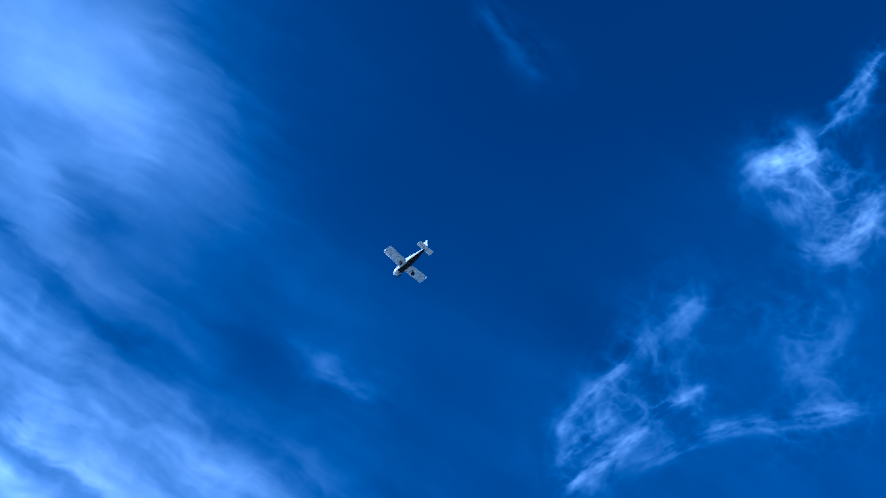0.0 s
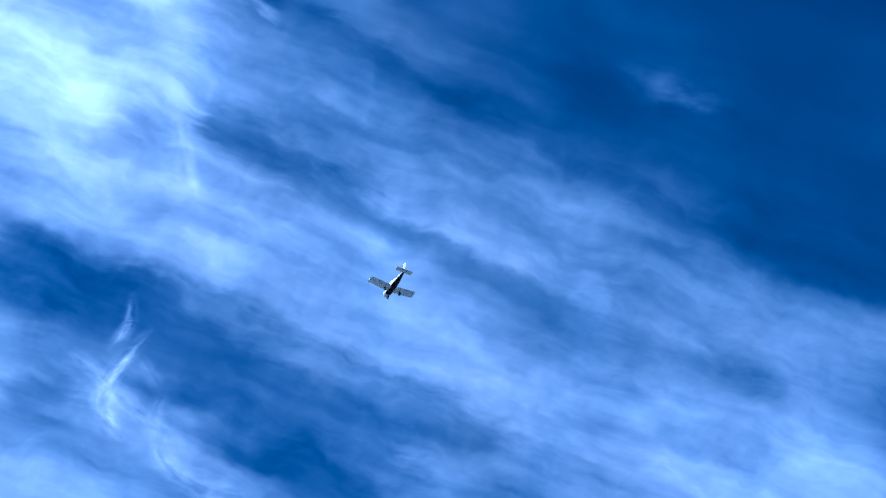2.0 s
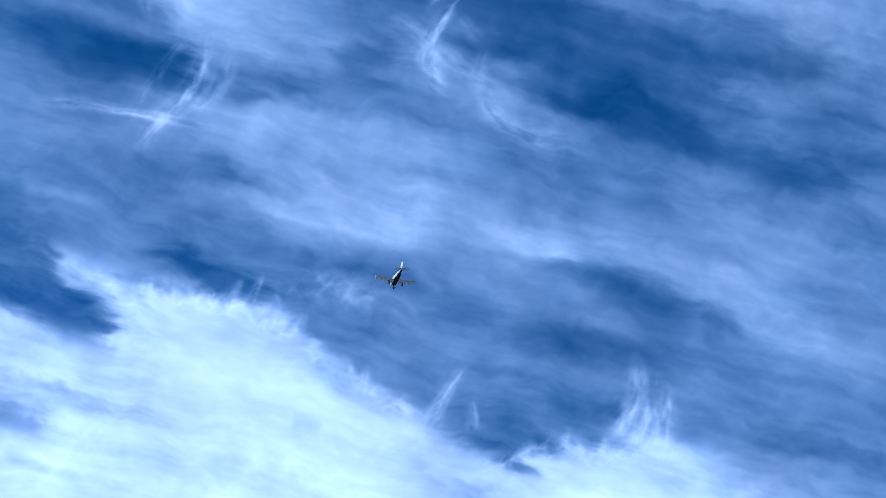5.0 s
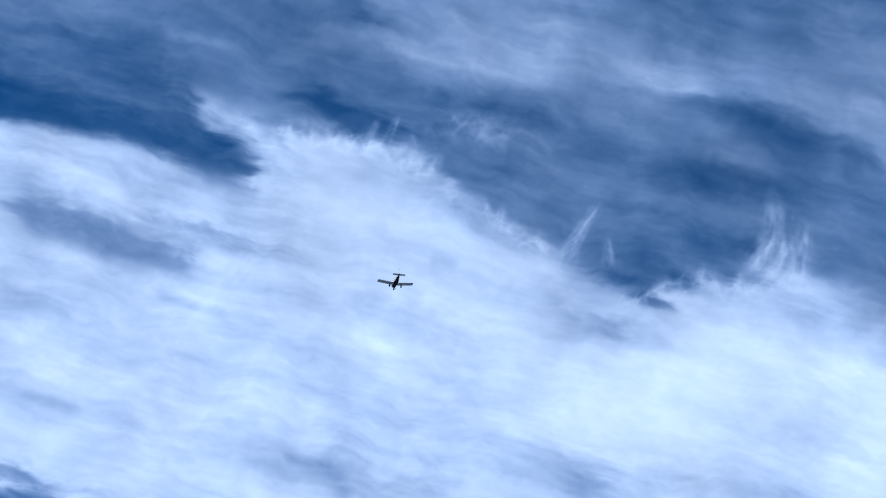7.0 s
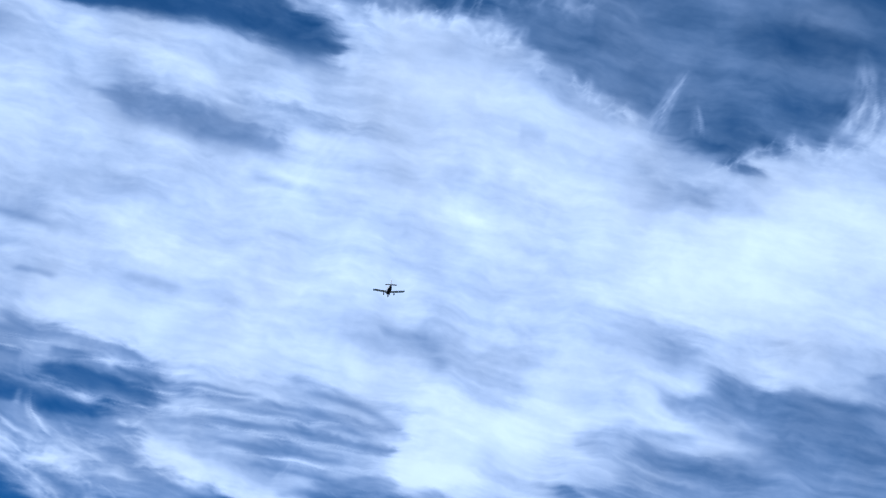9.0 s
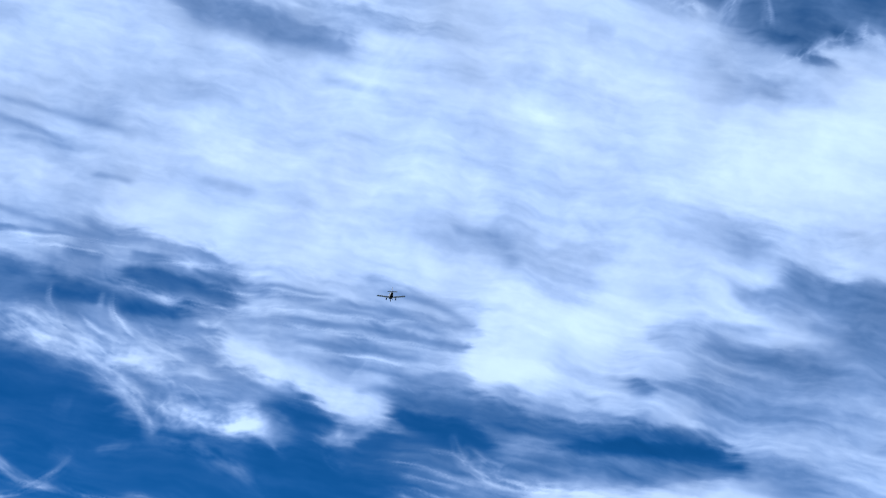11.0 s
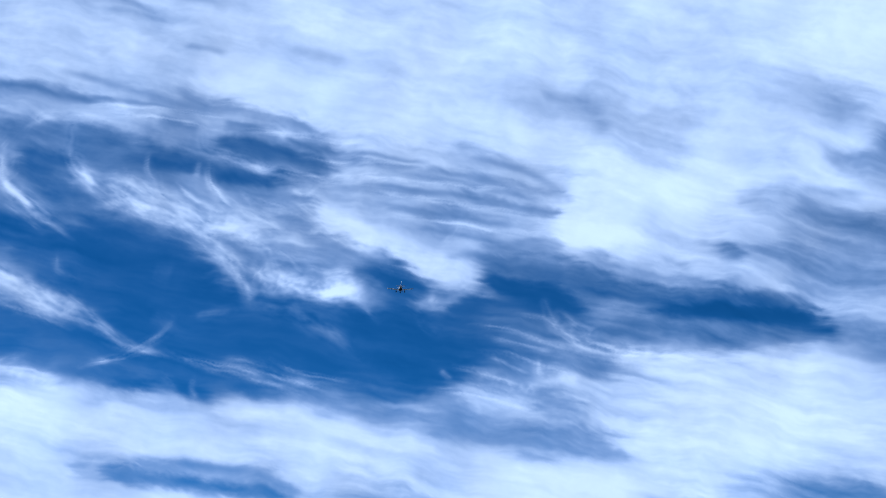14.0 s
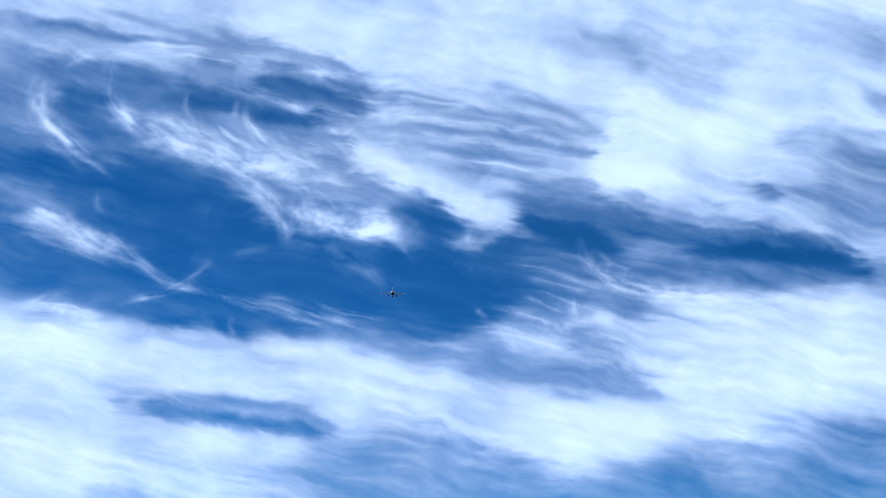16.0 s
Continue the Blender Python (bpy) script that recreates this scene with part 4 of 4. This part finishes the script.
ICE = cloud_material()
cloud_sheet("cirrus_wisps", "faint curling wisps of cirrus in the deep blue overhead", 47, 200, ICE)
cloud_sheet("streaked_cirrus", "long translucent blue-white streaks of wind-combed cirrus", 22, 47, ICE)
cloud_sheet("cloud_bank", "thick bright white cloud bank with a ragged upper edge", 8, 22, ICE)
cloud_sheet("torn_cirrus", "torn white cirrus threads round an open blue gap", -1, 8, ICE)
cloud_sheet("low_cloud_bank", "bright white cloud bank low in the sky", -200, -1, ICE)


# ---- unseen ground far below, added to bounce light onto the aeroplane's underside ----
def ground():
    bm = bmesh.new()
    rings = [[bm.verts.new((r * math.cos(k * math.tau / 64), r * math.sin(k * math.tau / 64), 0)) for k in range(64)]
             for r in (60, 200, 600, 1500, 3000, 4700)]
    bm.faces.new(rings[0])
    for inner, outer in zip(rings, rings[1:]):
        for k in range(64):
            bm.faces.new((inner[k], outer[k], outer[(k + 1) % 64], inner[(k + 1) % 64]))
    bmesh.ops.recalc_face_normals(bm, faces=bm.faces)
    me = bpy.data.meshes.new("ground")
    bm.to_mesh(me)
    bm.free()
    me.materials.append(ground_material())
    ob = new("ground", me)
    ob.location = (CENTRE.x, CENTRE.y, GROUND)
    tagged(ob, "unseen flat ground far below, added to bounce light up to the aeroplane", "ground", kind="structure")


ground()


# ---- the aeroplane: Y forward, X to its starboard, Z up ----
def part(name, bm, mat, parent, label=""):
    bmesh.ops.recalc_face_normals(bm, faces=bm.faces)
    me = bpy.data.meshes.new(name)
    for f in bm.faces:
        f.smooth = True
    bm.to_mesh(me)
    bm.free()
    me.materials.append(mat)
    ob = new(name, me)
    ob.parent = parent
    if label:
        tagged(ob, label)
    return ob


def skin(bm, rings, closed=True, caps=True):
    """Bridges rings of equal length into a skin."""
    vs = [[bm.verts.new(p) for p in r] for r in rings]
    n = len(vs[0])
    for r0, r1 in zip(vs, vs[1:]):
        for k in range(n if closed else n - 1):
            j = (k + 1) % n
            bm.faces.new((r0[k], r0[j], r1[j], r1[k]))
    if caps and closed:
        bm.faces.new(vs[0][::-1])
        bm.faces.new(vs[-1])
    return vs


def tube(bm, a, b, r0, r1=None, n=12):
    a, b = Vector(a), Vector(b)
    turn = (b - a).to_track_quat("Z", "Y")
    r1 = r0 if r1 is None else r1
    skin(bm, [[c + turn @ Vector((r * math.cos(k * math.tau / n), r * math.sin(k * math.tau / n), 0)) for k in range(n)]
              for c, r in ((a, r0), (b, r1))])


def foil(chord, thick, n=14):
    """A wing section: (distance aft of the leading edge, height) round the outline."""
    out = []
    for k in range(2 * n):
        s = k / n
        x = 0.5 * (1 - math.cos(math.pi * (s if s <= 1 else 2 - s)))
        y = 5 * thick * (0.2969 * math.sqrt(x) - 0.126 * x - 0.3516 * x * x + 0.2843 * x ** 3 - 0.1015 * x ** 4)
        y = y * 1.0 if s <= 1 else -y * 0.9
        out.append((x * chord, y * chord + (0.0015 if s <= 1 else -0.0015)))
    return out


def panel(stations, thick, lo=0.0, hi=1.0):
    """Lifting surface from stations (span place, leading edge, chord), cut between two fractions of the chord."""
    bm = bmesh.new()
    rings = []
    for at, chord in stations:
        ring = []
        for x, z in foil(chord, thick):
            x = min(max(x, lo * chord), hi * chord)
            ring.append(at + Vector((0, -x, z)))
        rings.append(ring)
    skin(bm, rings)
    bmesh.ops.remove_doubles(bm, verts=bm.verts, dist=0.0004)
    return bm


def hull(t):
    """Half width, top, bottom and middle height of the fuselage at y = t."""
    ys = [-4.05, -3.4, -2.4, -1.4, -0.6, 0.1, 0.7, 1.2, 1.7, 2.05]
    w = [0.08, 0.19, 0.36, 0.53, 0.60, 0.61, 0.60, 0.56, 0.50, 0.34]
    top = [0.20, 0.26, 0.36, 0.52, 0.74, 0.78, 0.62, 0.34, 0.27, 0.16]
    low = [0.02, -0.08, -0.25, -0.42, -0.50, -0.52, -0.52, -0.50, -0.45, -0.32]
    return tuple(float(np.interp(t, ys, c)) for c in (w, top, low))


def hull_ring(t, n=28, lo=0.0, hi=1.0, grow=0.0):
    """Superellipse ring; lo and hi pick a share of the turn, from the keel round to the keel."""
    w, top, low = hull(t)
    mid = (top + low) / 2
    out = []
    for k in range(n):
        ang = math.tau * (lo + (hi - lo) * k / (n if hi - lo > 0.99 else n - 1)) - math.pi / 2
        c, s = math.cos(ang), math.sin(ang)
        x = math.copysign(abs(c) ** 0.75, c) * (w + grow)
        z = mid + math.copysign(abs(s) ** 0.8, s) * ((top - low) / 2 + grow)
        out.append(Vector((x, t, z)))
    return out


def shell(y0, y1, lo, hi, grow, steps=14, n=18):
    """A raised patch of the fuselage skin with a rim."""
    bm = bmesh.new()
    skin(bm, [hull_ring(y0 + (y1 - y0) * k / steps, n, lo, hi, grow) for k in range(steps + 1)], closed=False)
    bmesh.ops.solidify(bm, geom=bm.faces[:], thickness=0.012)
    return bm


def wheel(parent, x, y, z, r, fairing):
    tyre = bmesh.new()
    prof = [(-0.115, 0.62), (-0.12, 0.8), (-0.1, 0.95), (0, 1), (0.1, 0.95), (0.12, 0.8), (0.115, 0.62)]
    skin(tyre, [[Vector((x + dx, y + r * f * math.cos(k * math.tau / 24), z + r * f * math.sin(k * math.tau / 24))) for k in range(24)]
                for dx, f in prof])
    w = part("wheel", tyre, RUBBER, parent, "black rubber tyre")
    rim = bmesh.new()
    tube(rim, (x - 0.125, y, z), (x + 0.125, y, z), r * 0.42, n=20)
    part("rim", rim, STEEL, w, "grey metal rim")
    fork = bmesh.new()
    for dx in (-0.145, 0.145):
        tube(fork, (x + dx, y, z), (x + dx * 0.6, y - 0.03, z + r * 1.25), 0.02)
    part("fork", fork, STEEL, w)
    leg = bmesh.new()
    tube(leg, (x, y - 0.03, z + r * 1.15), (x * 0.98, y - 0.06, fairing), 0.06, 0.08)
    part("landing_gear_leg", leg, STEEL, parent, "short grey undercarriage leg")
    link = bmesh.new()
    tube(link, (x, y - 0.10, z + r * 1.2), (x, y - 0.16, z + r * 1.2 + 0.14), 0.016)
    tube(link, (x, y - 0.16, z + r * 1.2 + 0.14), (x, y - 0.07, z + r * 1.2 + 0.26), 0.016)
    part("scissor_link", link, STEEL, parent)


def aeroplane():
    body = tagged(new("aeroplane"), "white low-wing single-engine light aeroplane with dark belly, flying with wheels down",
                  "aeroplane")
    bm = bmesh.new()
    skin(bm, [hull_ring(-4.05 + 6.1 * k / 44) for k in range(45)])
    fus = part("fuselage", bm, WHITE, body, "glossy white fuselage")
    # dark underside and its shade, laid on as one near-black panel
    part("belly_panel", shell(-3.6, 1.95, -BELLY_SHARE, BELLY_SHARE, 0.006, 30, 14), BELLY_AND_SHADE, fus, "near-black belly with the shade on it painted in")
    for lo, hi in ((0.285, 0.315), (0.685, 0.715)):
        part("stripe", shell(-3.7, 1.9, lo - 0.03, hi - 0.03, 0.006, 30, 5), STRIPE, fus, "dark trim stripe")
    part("windscreen", shell(0.55, 1.1, 0.36, 0.64, 0.008, 8, 16), GLASS, fus, "tinted windscreen")
    for lo, hi in ((0.325, 0.42), (0.58, 0.675)):
        part("side_window", shell(-0.15, 0.45, lo, hi, 0.008, 8, 8), GLASS, fus, "tinted side window")
        part("side_window", shell(-0.85, -0.25, lo, hi, 0.008, 8, 8), GLASS, fus, "tinted side window")
    cowl = bmesh.new()
    skin(cowl, [hull_ring(1.22 + 0.83 * k / 6, 28, 0, 1, 0.012 - 0.010 * (k == 6)) for k in range(7)])
    cowling = part("engine_cowling", cowl, WHITE, body, "white engine cowling")
    # solid black discs stand for the shade inside the two intake openings
    for dx in (-0.16, 0.16):
        intake_dark = bmesh.new()
        tube(intake_dark, (dx, 2.02, 0.0), (dx, 2.062, 0.0), 0.07)
        part("air_intake", intake_dark, BELLY_AND_SHADE, cowling, "black disc for the dark inside an air intake")
    pipe = bmesh.new()
    tube(pipe, (0.16, 1.35, -0.42), (0.18, 1.2, -0.60), 0.035)
    part("exhaust_pipe", pipe, STEEL, cowling, "grey exhaust pipe")

    prop = bmesh.new()
    for s in (0, math.pi):
        rings = []
        for r, c in ((0.08, 0.09), (0.3, 0.15), (0.6, 0.15), (0.84, 0.07)):
            tw = math.radians(55 - 45 * r)
            ring = []
            for k in range(10):
                g = k * math.tau / 10
                p = Vector((r, 0.012 * math.sin(g), c / 2 * math.cos(g)))
                p = Matrix.Rotation(tw, 3, "X") @ p
                ring.append(Matrix.Rotation(s + 0.5, 3, "Y") @ p + Vector((0, 2.14, -0.03)))
            rings.append(ring)
        skin(prop, rings)
    blades = part("propeller", prop, PROP, body, "black two-bladed propeller")
    cone = bmesh.new()
    skin(cone, [[Vector((r * math.cos(k * math.tau / 18), y, -0.03 + r * math.sin(k * math.tau / 18))) for k in range(18)]
                for y, r in ((2.04, 0.14), (2.12, 0.14), (2.22, 0.11), (2.30, 0.06), (2.34, 0.01))])
    part("spinner", cone, WHITE, blades, "white spinner")

    for s in (-1, 1):
        root, tip = Vector((s * 0.40, 0.72, -0.36)), Vector((s * 3.86, 0.70, 0.02))
        wing = part("wing", panel([(root, 1.55), (root.lerp(tip, 0.14), 1.42), (tip, 1.40)], 0.115, 0.0, 0.78), WHITE, body,
                    "straight white wing")
        cap = panel([(tip + Vector((s * 0.004, 0, 0)), 1.40), (tip + Vector((s * 0.09, -0.05, 0.02)), 1.28), (tip + Vector((s * 0.16, -0.2, 0.04)), 0.95)],
                    0.105, 0.0, 0.999)
        part("wing_tip", cap, WHITE, wing)
        for name, f0, f1 in (("flap", 0.08, 0.52), ("aileron", 0.53, 0.985)):
            part(name, panel([(root.lerp(tip, f0), 1.42), (root.lerp(tip, f1), 1.40)], 0.112, 0.79, 1.0), WHITE, wing)
        for f in (0.25, 0.5, 0.75):
            rib = bmesh.new()
            at = root.lerp(tip, f)
            bmesh.ops.create_cube(rib, size=1, matrix=Matrix.Translation(at + Vector((0, -0.6, -0.071))) @ Matrix.Diagonal((0.02, 0.7, 0.012, 1)))
            part("rib_line", rib, STEEL, wing)
        step = bmesh.new()
        tube(step, tip + Vector((s * 0.06, -0.1, 0.03)), tip + Vector((s * 0.10, 0.02, 0.03)), 0.03, 0.015)
        part("navigation_light", step, GLASS, wing, "small glazed wing-tip light")
        wheel(body, s * 1.32, 0.0, -0.93, 0.29, -0.30)
        st = Vector((s * 0.05, -3.28, 0.16))
        part("tailplane", panel([(st, 0.80), (st + Vector((s * 1.30, 0, 0)), 0.78), (st + Vector((s * 1.36, -0.06, 0)), 0.64)], 0.09), WHITE, body,
             "white all-moving tailplane")
    wheel(body, 0.0, 1.42, -0.95, 0.28, -0.40)

    def upright(lo, hi):
        bm = bmesh.new()
        rings = []
        for z, lead, chord in ((0.18, -2.90, 1.30), (0.45, -3.08, 1.14), (1.42, -3.60, 0.80), (1.47, -3.68, 0.66)):
            rings.append([Vector((y, lead - min(max(x, lo * chord), hi * chord), z)) for x, y in foil(chord, 0.09)])
        skin(bm, rings)
        bmesh.ops.remove_doubles(bm, verts=bm.verts, dist=0.0004)
        return bm
    fin = part("tail_fin", upright(0.0, 0.62), WHITE, body, "white swept tail fin")
    part("rudder", upright(0.63, 1.0), WHITE, fin)
    mast = bmesh.new()
    tube(mast, (0, -1.2, 0.55), (0, -1.45, 0.95), 0.012, 0.005, 8)
    part("aerial", mast, STEEL, fus)
    body.matrix_world = pose(0, 0, 0, CLIMB, 0, 3)
    return body


aeroplane()
